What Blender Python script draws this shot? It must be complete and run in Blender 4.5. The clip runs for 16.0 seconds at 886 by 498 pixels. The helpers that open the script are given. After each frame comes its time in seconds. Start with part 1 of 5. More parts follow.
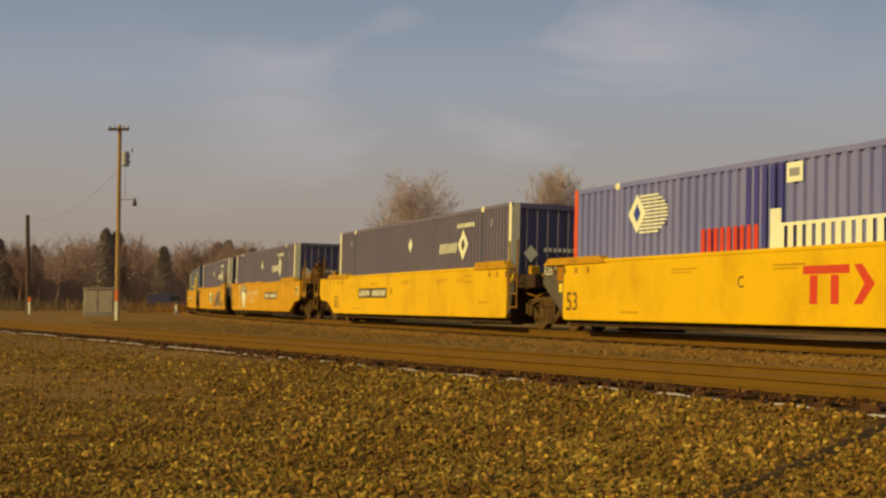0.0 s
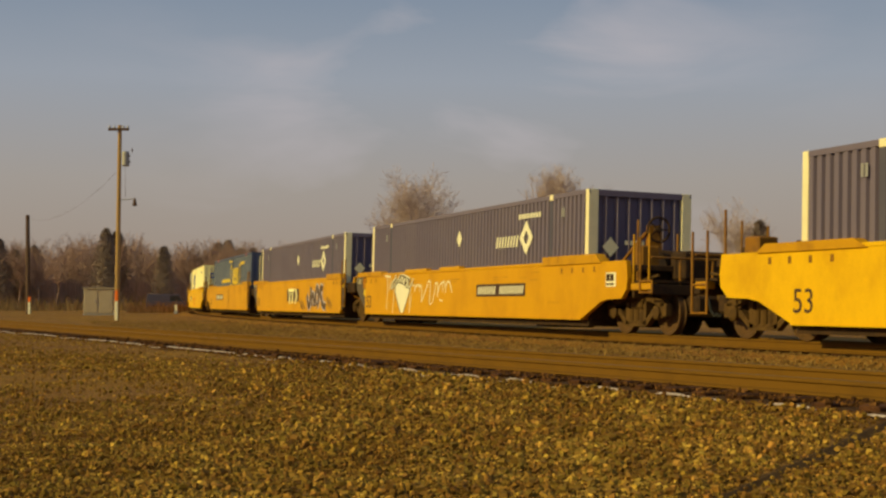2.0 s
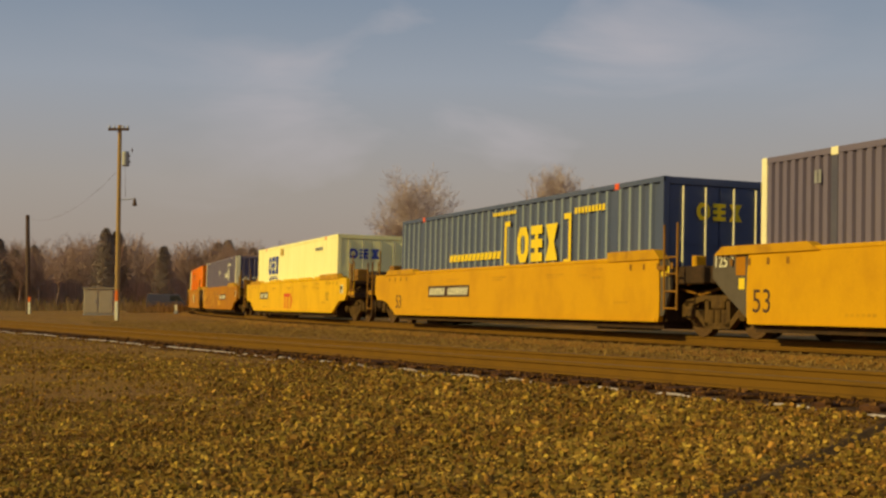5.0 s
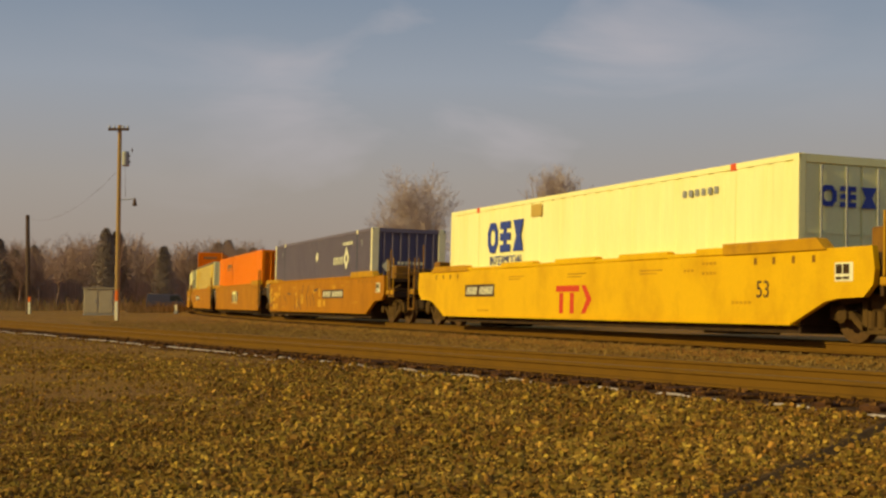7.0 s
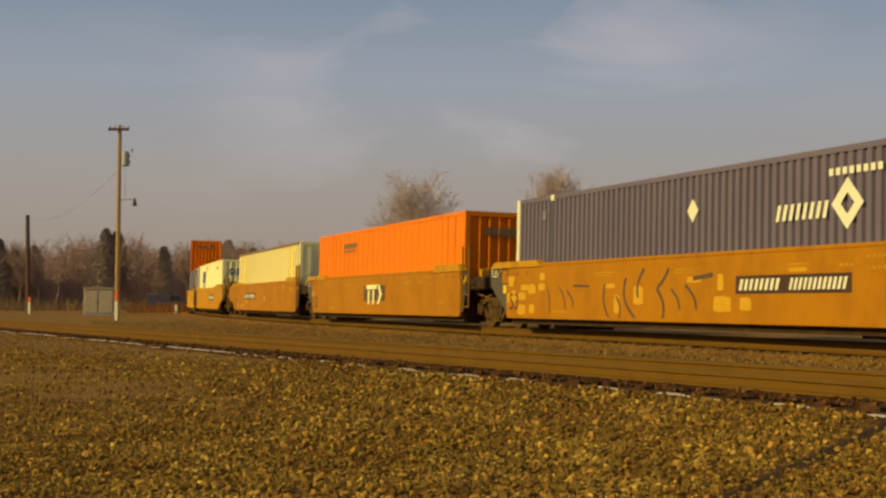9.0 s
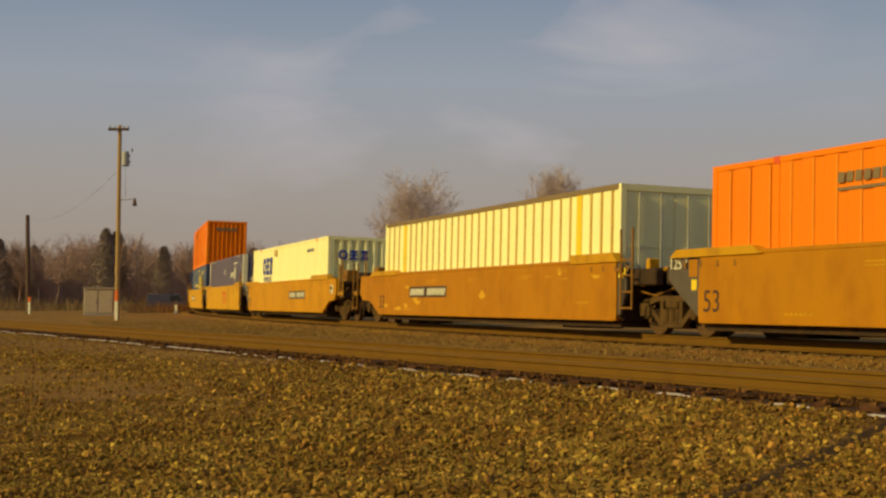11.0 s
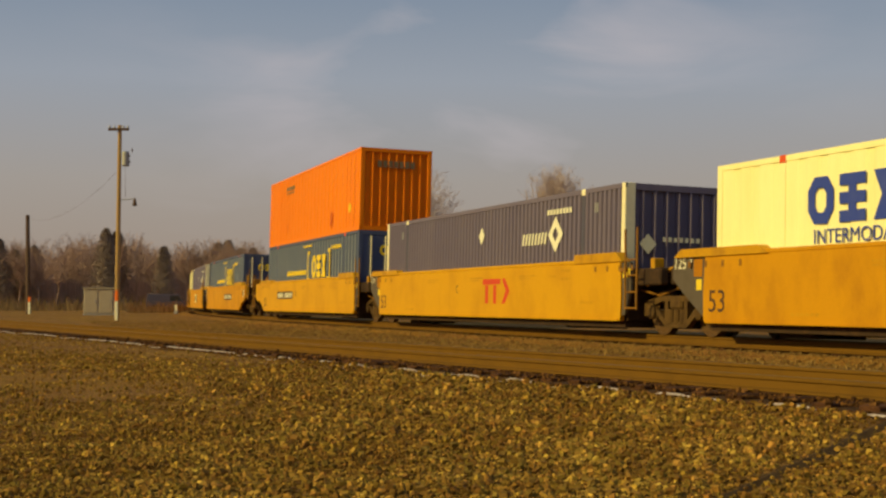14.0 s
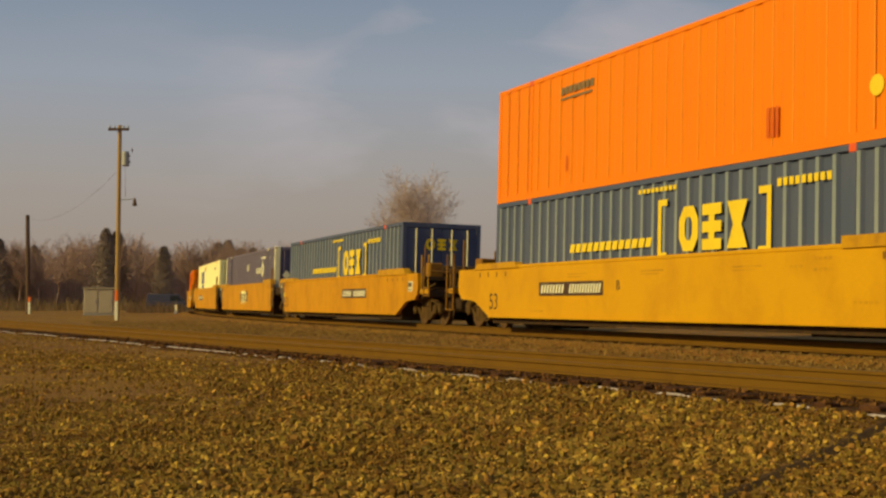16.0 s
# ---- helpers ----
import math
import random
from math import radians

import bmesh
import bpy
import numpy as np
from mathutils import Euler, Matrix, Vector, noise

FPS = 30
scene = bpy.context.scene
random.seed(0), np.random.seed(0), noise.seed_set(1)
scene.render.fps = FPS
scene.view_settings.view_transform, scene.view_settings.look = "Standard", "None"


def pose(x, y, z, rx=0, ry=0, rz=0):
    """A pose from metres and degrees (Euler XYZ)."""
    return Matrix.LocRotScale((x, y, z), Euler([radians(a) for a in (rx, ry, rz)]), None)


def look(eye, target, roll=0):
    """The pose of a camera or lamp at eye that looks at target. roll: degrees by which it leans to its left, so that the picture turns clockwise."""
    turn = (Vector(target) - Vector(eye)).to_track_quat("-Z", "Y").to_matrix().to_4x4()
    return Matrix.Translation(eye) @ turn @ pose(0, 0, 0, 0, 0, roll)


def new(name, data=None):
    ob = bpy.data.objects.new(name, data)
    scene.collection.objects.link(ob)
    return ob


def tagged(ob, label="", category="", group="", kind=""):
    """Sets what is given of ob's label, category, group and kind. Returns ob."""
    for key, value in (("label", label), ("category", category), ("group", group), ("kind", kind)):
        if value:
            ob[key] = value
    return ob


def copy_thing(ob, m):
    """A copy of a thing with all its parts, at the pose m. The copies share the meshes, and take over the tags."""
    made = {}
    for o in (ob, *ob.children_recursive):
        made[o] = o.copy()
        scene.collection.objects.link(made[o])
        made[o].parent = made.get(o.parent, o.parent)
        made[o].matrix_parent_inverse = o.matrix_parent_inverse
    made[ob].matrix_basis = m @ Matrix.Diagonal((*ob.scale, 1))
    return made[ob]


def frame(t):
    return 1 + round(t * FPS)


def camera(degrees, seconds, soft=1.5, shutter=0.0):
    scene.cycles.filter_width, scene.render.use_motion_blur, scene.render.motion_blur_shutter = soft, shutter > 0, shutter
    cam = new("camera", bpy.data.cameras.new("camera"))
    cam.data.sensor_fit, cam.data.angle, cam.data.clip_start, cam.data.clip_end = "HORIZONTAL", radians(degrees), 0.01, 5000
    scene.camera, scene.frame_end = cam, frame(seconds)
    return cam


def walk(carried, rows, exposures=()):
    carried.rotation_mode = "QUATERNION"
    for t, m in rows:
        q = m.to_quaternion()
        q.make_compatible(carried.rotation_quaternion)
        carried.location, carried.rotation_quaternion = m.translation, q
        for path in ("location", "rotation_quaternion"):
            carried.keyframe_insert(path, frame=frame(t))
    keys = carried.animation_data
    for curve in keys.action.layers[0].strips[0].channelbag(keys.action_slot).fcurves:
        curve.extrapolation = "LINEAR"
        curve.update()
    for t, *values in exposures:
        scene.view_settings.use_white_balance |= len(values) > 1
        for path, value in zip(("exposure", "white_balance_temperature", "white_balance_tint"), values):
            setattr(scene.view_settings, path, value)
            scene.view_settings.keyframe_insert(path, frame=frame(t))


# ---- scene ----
# Camera: still, low beside the line, about 0.95 m over the ballast.
cam = camera(36.77, 16.0, soft=2.5)
EYE = (0.0, 0.0, 0.683)
VIEW = pose(*EYE, 90 + 2.302, 0, 0)
walk(cam, [(0, VIEW), (16, VIEW)])

# ---------------------------------------------------------------- light
SUN_TO = Vector((-0.910, -0.415, 0.0)).normalized()
SUN_ELEV = radians(26)
scene.view_settings.exposure = 0.0

world = bpy.data.worlds.new("sky")
scene.world = world
world.use_nodes = True
wn, wl = world.node_tree.nodes, world.node_tree.links
wn.clear()


def wnode(kind, **kw):
    n = wn.new(kind)
    for k, v in kw.items():
        n.inputs[k.replace("_", " ")].default_value = v
    return n


def build_sky():
    out = wn.new("ShaderNodeOutputWorld")
    sky = wn.new("ShaderNodeTexSky")
    sky.sky_type = "NISHITA"
    sky.sun_disc = False
    sky.sun_elevation = SUN_ELEV
    sky.sun_rotation = math.atan2(SUN_TO.x, SUN_TO.y)
    sky.dust_density, sky.air_density = 3.0, 1.2
    bg_sky = wnode("ShaderNodeBackground", Strength=0.05)
    wl.new(sky.outputs[0], bg_sky.inputs[0])
    tc = wn.new("ShaderNodeTexCoord")
    sep = wn.new("ShaderNodeSeparateXYZ")
    wl.new(tc.outputs["Generated"], sep.inputs[0])
    ramp = wn.new("ShaderNodeValToRGB")
    cr = ramp.color_ramp
    cr.elements[0].position, cr.elements[0].color = 0.0, (0.33, 0.25, 0.19, 1)
    cr.elements[1].position, cr.elements[1].color = 0.25, (0.172, 0.228, 0.308, 1)
    e = cr.elements.new(0.09); e.color = (0.335, 0.298, 0.27, 1)
    e = cr.elements.new(0.165); e.color = (0.29, 0.315, 0.36, 1)
    wl.new(sep.outputs[2], ramp.inputs[0])
    # thin stretched cloud veils
    mp = wn.new("ShaderNodeMapping")
    mp.inputs["Scale"].default_value = (4.2, 4.2, 13.0)
    wl.new(tc.outputs["Generated"], mp.inputs[0])
    nz = wnode("ShaderNodeTexNoise", Scale=1.3, Detail=5.0, Roughness=0.5, Distortion=0.35)
    wl.new(mp.outputs[0], nz.inputs[0])
    mr = wn.new("ShaderNodeMapRange")
    mr.inputs[1].default_value, mr.inputs[2].default_value = 0.47, 0.72
    mr.inputs[4].default_value = 0.75
    wl.new(nz.outputs[0], mr.inputs[0])
    # the veil is thickest straight ahead, a hand above the trees
    off = wn.new("ShaderNodeVectorMath")
    off.operation = "DISTANCE"
    off.inputs[1].default_value = (0.03, 0.985, 0.17)
    wl.new(tc.outputs["Generated"], off.inputs[0])
    near = wn.new("ShaderNodeMapRange")
    near.interpolation_type = "SMOOTHSTEP"
    near.inputs[1].default_value, near.inputs[2].default_value = 0.05, 0.34
    near.inputs[3].default_value, near.inputs[4].default_value = 1.0, 0.0
    wl.new(off.outputs["Value"], near.inputs[0])
    veil = wn.new("ShaderNodeMath")
    veil.operation = "MULTIPLY"
    wl.new(mr.outputs[0], veil.inputs[0])
    wl.new(near.outputs[0], veil.inputs[1])
    mix = wn.new("ShaderNodeMix")
    mix.data_type = "RGBA"
    wl.new(veil.outputs[0], mix.inputs[0])
    wl.new(ramp.outputs[0], mix.inputs[6])
    mix.inputs[7].default_value = (0.47, 0.425, 0.44, 1)
    bg = wnode("ShaderNodeBackground", Strength=1.17)
    wl.new(mix.outputs[2], bg.inputs[0])
    add = wn.new("ShaderNodeMixShader")
    add.inputs[0].default_value = 0.85
    wl.new(bg_sky.outputs[0], add.inputs[1])
    wl.new(bg.outputs[0], add.inputs[2])
    wl.new(add.outputs[0], out.inputs[0])


build_sky()

sun_data = bpy.data.lights.new("sun", "SUN")
sun_data.energy, sun_data.angle, sun_data.color = 3.75, radians(0.7), (1.0, 0.80, 0.29)
sun = new("sun", sun_data)
sun_dir = Vector((SUN_TO.x * math.cos(SUN_ELEV), SUN_TO.y * math.cos(SUN_ELEV), math.sin(SUN_ELEV)))
sun.matrix_basis = look(sun_dir * 60, (0, 0, 0))


# ---------------------------------------------------------------- materials
def mat(name, col, rough=0.7, metal=0.0, dirt=None, dirt_amt=0.35, scale=2.0, fine=0.08, bump=0.1, bump_scale=60.0,
        island=0.0, rnd=0.0, streak=(1, 1, 1), spec=0.22):
    m = bpy.data.materials.new(name)
    m.use_nodes = True
    nt = m.node_tree
    N, Lk = nt.nodes, nt.links
    b = N["Principled BSDF"]
    b.inputs["Roughness"].default_value, b.inputs["Metallic"].default_value = rough, metal
    b.inputs["Specular IOR Level"].default_value = spec
    tc = N.new("ShaderNodeTexCoord")
    mp = N.new("ShaderNodeMapping")
    mp.inputs["Scale"].default_value = streak
    Lk.new(tc.outputs["Object"], mp.inputs[0])
    n1 = N.new("ShaderNodeTexNoise")
    n1.inputs["Scale"].default_value, n1.inputs["Detail"].default_value = scale, 6
    n1.inputs["Roughness"].default_value = 0.65
    Lk.new(mp.outputs[0], n1.inputs[0])
    r1 = N.new("ShaderNodeMapRange")
    r1.inputs[1].default_value, r1.inputs[2].default_value, r1.inputs[4].default_value = 0.45, 0.75, dirt_amt
    Lk.new(n1.outputs[0], r1.inputs[0])
    mx = N.new("ShaderNodeMix")
    mx.data_type = "RGBA"
    mx.inputs[6].default_value = (*col, 1)
    mx.inputs[7].default_value = (*(dirt or [c * 0.5 for c in col]), 1)
    Lk.new(r1.outputs[0], mx.inputs[0])
    n2 = N.new("ShaderNodeTexNoise")
    n2.inputs["Scale"].default_value, n2.inputs["Detail"].default_value = bump_scale, 4
    Lk.new(tc.outputs["Object"], n2.inputs[0])
    hsv = N.new("ShaderNodeHueSaturation")
    r2 = N.new("ShaderNodeMapRange")
    r2.inputs[3].default_value, r2.inputs[4].default_value = 1 - fine * 2, 1 + fine * 2
    Lk.new(n2.outputs[0], r2.inputs[0])
    val = r2.outputs[0]
    if island or rnd:
        src = N.new("ShaderNodeNewGeometry").outputs["Random Per Island"] if island else N.new("ShaderNodeObjectInfo").outputs["Random"]
        r3 = N.new("ShaderNodeMapRange")
        amt = island or rnd
        r3.inputs[3].default_value, r3.inputs[4].default_value = 1 - amt, 1 + amt
        if amt > 0.7:   # many dull pieces, few pale ones that also paint in sun glints
            pw = N.new("ShaderNodeMath")
            pw.operation = "POWER"
            pw.inputs[1].default_value = 4.0
            Lk.new(src, pw.inputs[0])
            src = pw.outputs[0]
            r3.inputs[3].default_value, r3.inputs[4].default_value = 0.74, 2.6
            fr = N.new("ShaderNodeMath")
            fr.operation = "MULTIPLY"
            fr.inputs[1].default_value = 9.0
            fq = N.new("ShaderNodeMath")
            fq.operation = "FRACT"
            hr = N.new("ShaderNodeMapRange")
            hr.inputs[3].default_value, hr.inputs[4].default_value = 0.488, 0.518
            Lk.new(pw.inputs[0].links[0].from_socket, fr.inputs[0])
            Lk.new(fr.outputs[0], fq.inputs[0])
            Lk.new(fq.outputs[0], hr.inputs[0])
            Lk.new(hr.outputs[0], hsv.inputs["Hue"])
        Lk.new(src, r3.inputs[0])
        mu = N.new("ShaderNodeMath")
        mu.operation = "MULTIPLY"
        Lk.new(r2.outputs[0], mu.inputs[0])
        Lk.new(r3.outputs[0], mu.inputs[1])
        val = mu.outputs[0]
    Lk.new(val, hsv.inputs["Value"])
    Lk.new(mx.outputs[2], hsv.inputs["Color"])
    Lk.new(hsv.outputs[0], b.inputs["Base Color"])
    if bump:
        bp = N.new("ShaderNodeBump")
        bp.inputs["Strength"].default_value, bp.inputs["Distance"].default_value = bump, 0.02
        Lk.new(n2.outputs[0], bp.inputs["Height"])
        Lk.new(bp.outputs[0], b.inputs["Normal"])
    return m


M_YELLOW = mat("car_yellow", (0.75, 0.43, 0.003), 0.55, dirt=(0.42, 0.19, 0.006), dirt_amt=0.55, scale=1.3, streak=(0.7, 1, 0.5), bump=0.03, spec=0.12)
M_YELLOW_OLD = mat("car_yellow_faded", (0.55, 0.25, 0.003), 0.6, dirt=(0.27, 0.098, 0.006), dirt_amt=0.7, scale=1.5, streak=(0.7, 1, 0.4), bump=0.04, spec=0.12)
M_LEDGE = mat("ledge_yellow", (0.52, 0.26, 0.006), 0.55, dirt=(0.20, 0.08, 0.015), dirt_amt=0.65, scale=2.5, bump=0.04, spec=0.12)
M_GRIME = mat("underframe_grime", (0.045, 0.027, 0.016), 0.9, dirt=(0.12, 0.06, 0.024), dirt_amt=0.6, scale=4, spec=0.1)
M_TRUCK = mat("truck_dust", (0.105, 0.058, 0.018), 0.85, dirt=(0.035, 0.02, 0.012), dirt_amt=0.85, scale=5, spec=0.12)
M_WHEEL = mat("wheel_rust", (0.11, 0.056, 0.02), 0.7, dirt=(0.05, 0.03, 0.016), dirt_amt=0.75, scale=6, spec=0.2)
M_TREAD = mat("wheel_tread", (0.45, 0.42, 0.38), 0.3, metal=0.9)
M_SAFETY = mat("safety_rail", (0.26, 0.115, 0.008), 0.6, dirt=(0.09, 0.04, 0.018), dirt_amt=0.7, scale=5)
M_UMAX = mat("container_slate", (0.150, 0.123, 0.176), 0.5, dirt=(0.22, 0.18, 0.21), dirt_amt=0.35, scale=1.0, streak=(1, 1, 0.3), bump=0.03, spec=0.15)
M_LIFT = mat("lift_post_blue", (0.085, 0.08, 0.115), 0.5, dirt=(0.15, 0.13, 0.15), dirt_amt=0.35, scale=1.0, bump=0.03, spec=0.15)
M_PACER = mat("container_violet", (0.178, 0.18, 0.40), 0.5, dirt=(0.30, 0.27, 0.42), dirt_amt=0.4, scale=1.0, streak=(1, 1, 0.3), bump=0.03)
M_BLUE = mat("container_blue", (0.072, 0.088, 0.155), 0.5, dirt=(0.14, 0.14, 0.185), dirt_amt=0.4, scale=1.0, streak=(1, 1, 0.3), bump=0.03)
M_WHITE = mat("container_white", (0.93, 0.86, 0.42), 0.5, dirt=(0.78, 0.63, 0.18), dirt_amt=0.35, scale=1.2, streak=(1, 1, 0.25), bump=0.03)
M_ORANGE = mat("container_orange", (0.82, 0.205, 0.003), 0.55, dirt=(0.72, 0.17, 0.005), dirt_amt=0.45, scale=1.2, streak=(1, 1, 0.3), bump=0.03, spec=0.1)
M_POST_W = mat("post_white", (0.86, 0.77, 0.48), 0.5, dirt=(0.55, 0.48, 0.25), dirt_amt=0.3)
M_POST_R = mat("post_red", (0.72, 0.10, 0.02), 0.5, dirt=(0.4, 0.07, 0.03), dirt_amt=0.3)
M_MARK_W = mat("marking_white", (0.80, 0.76, 0.56), 0.6, dirt_amt=0.15)
M_MARK_K = mat("marking_black", (0.065, 0.034, 0.022), 0.6, dirt=(0.11, 0.06, 0.03))
M_MARK_R = mat("marking_red", (0.60, 0.05, 0.02), 0.6, dirt=(0.4, 0.1, 0.02))
M_MARK_B = mat("marking_blue", (0.035, 0.06, 0.32), 0.6, dirt=(0.1, 0.12, 0.3))
M_MARK_Y = mat("marking_yellow", (0.80, 0.56, 0.02), 0.6, dirt_amt=0.2)
M_GRAF = mat("spray_grey", (0.42, 0.39, 0.46), 0.7, dirt=(0.6, 0.55, 0.5), dirt_amt=0.5, scale=5)
M_SPRAY = mat("spray_dark", (0.10, 0.065, 0.045), 0.7, dirt=(0.18, 0.12, 0.08), dirt_amt=0.5, scale=5)
M_RAIL = mat("rail_rust", (0.155, 0.075, 0.008), 0.8, dirt=(0.10, 0.05, 0.008), dirt_amt=0.6, scale=3, streak=(0.3, 1, 1), spec=0.12)
M_RAILTOP = mat("rail_head", (0.12, 0.07, 0.02), 0.6, metal=0.2, dirt=(0.08, 0.045, 0.015))
M_TIE = mat("tie_wood", (0.060, 0.026, 0.012), 0.9, dirt=(0.12, 0.05, 0.018), dirt_amt=0.7, scale=7, rnd=0.4, spec=0.08)
M_TIEPALE = mat("tie_bleached", (0.62, 0.58, 0.58), 0.5, dirt=(0.30, 0.22, 0.15), dirt_amt=0.4, scale=8)
M_BALLAST = mat("line_ballast", (0.20, 0.118, 0.032), 0.9, dirt=(0.28, 0.165, 0.04), dirt_amt=0.6, scale=1.3, island=0.35, bump=0.25, bump_scale=120, spec=0.15)
M_STONE = mat("ballast_stone", (0.190, 0.098, 0.015), 0.9, dirt=(0.37, 0.225, 0.044), dirt_amt=0.75, scale=1.3, island=0.75, bump=0.25, bump_scale=120, spec=0.15)
M_STONE1 = mat("ballast_stone_single", (0.160, 0.084, 0.013), 0.9, dirt=(0.30, 0.185, 0.036), dirt_amt=0.6, scale=3, rnd=0.75, bump=0.25, bump_scale=20, spec=0.15)
M_POLE = mat("pole_wood", (0.40, 0.25, 0.09), 0.8, dirt=(0.20, 0.115, 0.05), dirt_amt=0.5, scale=3, streak=(6, 6, 0.4))
M_POLE_D = mat("pole_dark", (0.10, 0.06, 0.04), 0.85, dirt=(0.05, 0.03, 0.02))
M_METAL = mat("galvanised", (0.34, 0.33, 0.32), 0.5, metal=0.3)
M_CABIN = mat("cabinet_grey", (0.42, 0.345, 0.24), 0.6, dirt=(0.32, 0.255, 0.17), dirt_amt=0.5)
M_ORM = mat("marker_orange", (0.85, 0.18, 0.02), 0.5)
# distance haze is mixed into the bark, twig, needle and stem colours
M_BARK = mat("bark", (0.24, 0.155, 0.12), 0.9, dirt=(0.17, 0.11, 0.085), scale=3, rnd=0.25)
M_TWIG = mat("twigs", (0.35, 0.228, 0.18), 0.9, scale=1, rnd=0.25, bump=0, dirt_amt=0.15)
# paler still, for the haze over the lone trees
M_TWIG_HAZE = mat("hazy_twigs", (0.47, 0.36, 0.33), 0.9, scale=1, bump=0, dirt_amt=0.15)
M_BARK_HAZE = mat("hazy_bark", (0.42, 0.31, 0.27), 0.9, dirt=(0.35, 0.26, 0.22), scale=3)
M_CONIF = mat("conifer_needles", (0.225, 0.165, 0.13), 0.9, dirt=(0.19, 0.14, 0.11), scale=2, island=0.15, bump=0)
M_THICKET = mat("thicket_stems", (0.42, 0.27, 0.195), 0.9, dirt=(0.33, 0.21, 0.155), scale=1, island=0.35, bump=0)
M_BRUSH = mat("dry_brush", (0.40, 0.25, 0.085), 0.9, dirt=(0.29, 0.18, 0.07), scale=1, island=0.4, bump=0)
M_CARBLUE = mat("van_blue", (0.075, 0.075, 0.12), 0.6, dirt=(0.08, 0.07, 0.08))
M_TYRE = mat("tyre", (0.02, 0.02, 0.02), 0.9)
M_SOIL = mat("siding_soil", (0.075, 0.038, 0.014), 0.95, dirt=(0.12, 0.055, 0.018), dirt_amt=0.6, scale=5, bump=0.4, spec=0.1)
# soil colour darkened to stand for a shadow on the gravel
M_SHADE_BAND = mat("shade_band_soil", (0.075, 0.042, 0.016), 0.9, dirt=(0.13, 0.07, 0.02), dirt_amt=0.6, scale=9, bump=0.4, spec=0.05)
M_PIPE = mat("pale_pipe", (0.46, 0.39, 0.38), 0.5, dirt=(0.22, 0.14, 0.08), dirt_amt=0.7, scale=3)
M_TAN = mat("post_tan", (0.55, 0.36, 0.08), 0.6, dirt=(0.35, 0.2, 0.06))
M_RUSTRAIL = mat("roof_rail_brown", (0.22, 0.15, 0.07), 0.6)
M_STAMP = mat("stamp_red", (0.58, 0.10, 0.006), 0.6, dirt=(0.7, 0.16, 0.005), dirt_amt=0.5)
M_NAVY = mat("panel_navy", (0.06, 0.055, 0.26), 0.6)
M_CRUMB = mat("rust_crumbs", (0.105, 0.045, 0.012), 0.95, dirt=(0.20, 0.10, 0.025), dirt_amt=0.5, scale=6, island=0.7, spec=0.1)
M_RIDGE_LIT = mat("sunlit_ridge_blue", (0.24, 0.27, 0.28), 0.6, dirt=(0.10, 0.14, 0.18), dirt_amt=0.7, scale=1.5, streak=(1, 1, 0.6))
M_PATCH = mat("fresh_yellow", (0.60, 0.31, 0.007), 0.6, dirt=(0.68, 0.38, 0.02), dirt_amt=0.8, scale=5)
M_ORANGE_PALE = mat("worn_orange", (0.80, 0.27, 0.012), 0.55, dirt=(0.7, 0.2, 0.01), dirt_amt=0.6, scale=2)
M_YELLOW_DULL = mat("car_yellow_dull", (0.43, 0.172, 0.003), 0.6, dirt=(0.24, 0.085, 0.006), dirt_amt=0.7, scale=1.5, streak=(0.7, 1, 0.4), bump=0.04, spec=0.12)
M_PANEL = mat("end_panel_grey", (0.105, 0.082, 0.06), 0.7, dirt=(0.06, 0.045, 0.03), dirt_amt=0.6, scale=3)
M_YELLOW_MID = mat("car_yellow_mid", (0.60, 0.30, 0.003), 0.55, dirt=(0.38, 0.165, 0.006), dirt_amt=0.55, scale=1.3, streak=(0.7, 1, 0.5), bump=0.03, spec=0.12)
M_GLASS = mat("dark_glass", (0.03, 0.035, 0.04), 0.12, bump=0)


# ---------------------------------------------------------------- mesh helpers
def part(name, bm, material, parent, label="", at=None):
    me = bpy.data.meshes.new(name)
    bm.to_mesh(me)
    bm.free()
    me.materials.append(material)
    ob = new(name, me)
    ob.parent = parent
    if at is not None:
        ob.matrix_basis = at
    if label:
        tagged(ob, label)
    return ob


def thing(name, label, category, group="", at=None):
    ob = new(name)
    ob.empty_display_size = 0.2
    if at is not None:
        ob.matrix_basis = at
    return tagged(ob, label, category, group)


def box(bm, x0, x1, y0, y1, z0, z1, bevel=0.0):
    vs = [bm.verts.new(p) for p in ((x0, y0, z0), (x1, y0, z0), (x1, y1, z0), (x0, y1, z0), (x0, y0, z1), (x1, y0, z1), (x1, y1, z1), (x0, y1, z1))]
    fs = [bm.faces.new([vs[i] for i in f]) for f in ((3, 2, 1, 0), (4, 5, 6, 7), (0, 1, 5, 4), (1, 2, 6, 5), (2, 3, 7, 6), (3, 0, 4, 7))]
    if bevel:
        bmesh.ops.bevel(bm, geom=list({e for f in fs for e in f.edges}), offset=bevel, segments=1, affect="EDGES")
    return bm


def boxes(*rows, bevel=0.0):
    bm = bmesh.new()
    for r in rows:
        box(bm, *r)
    if bevel:
        bmesh.ops.bevel(bm, geom=bm.edges[:], offset=bevel, segments=1, affect="EDGES")
    return bm


def plate(bm, outline, y0, y1):
    """A sheet with an outline in x and z, between two y."""
    a = [bm.verts.new((x, y0, z)) for x, z in outline]
    b = [bm.verts.new((x, y1, z)) for x, z in outline]
    bm.faces.new(a)
    bm.faces.new(b[::-1])
    n = len(a)
    for i in range(n):
        bm.faces.new((a[i], b[i], b[(i + 1) % n], a[(i + 1) % n]))
    bmesh.ops.recalc_face_normals(bm, faces=bm.faces[:])
    return bm


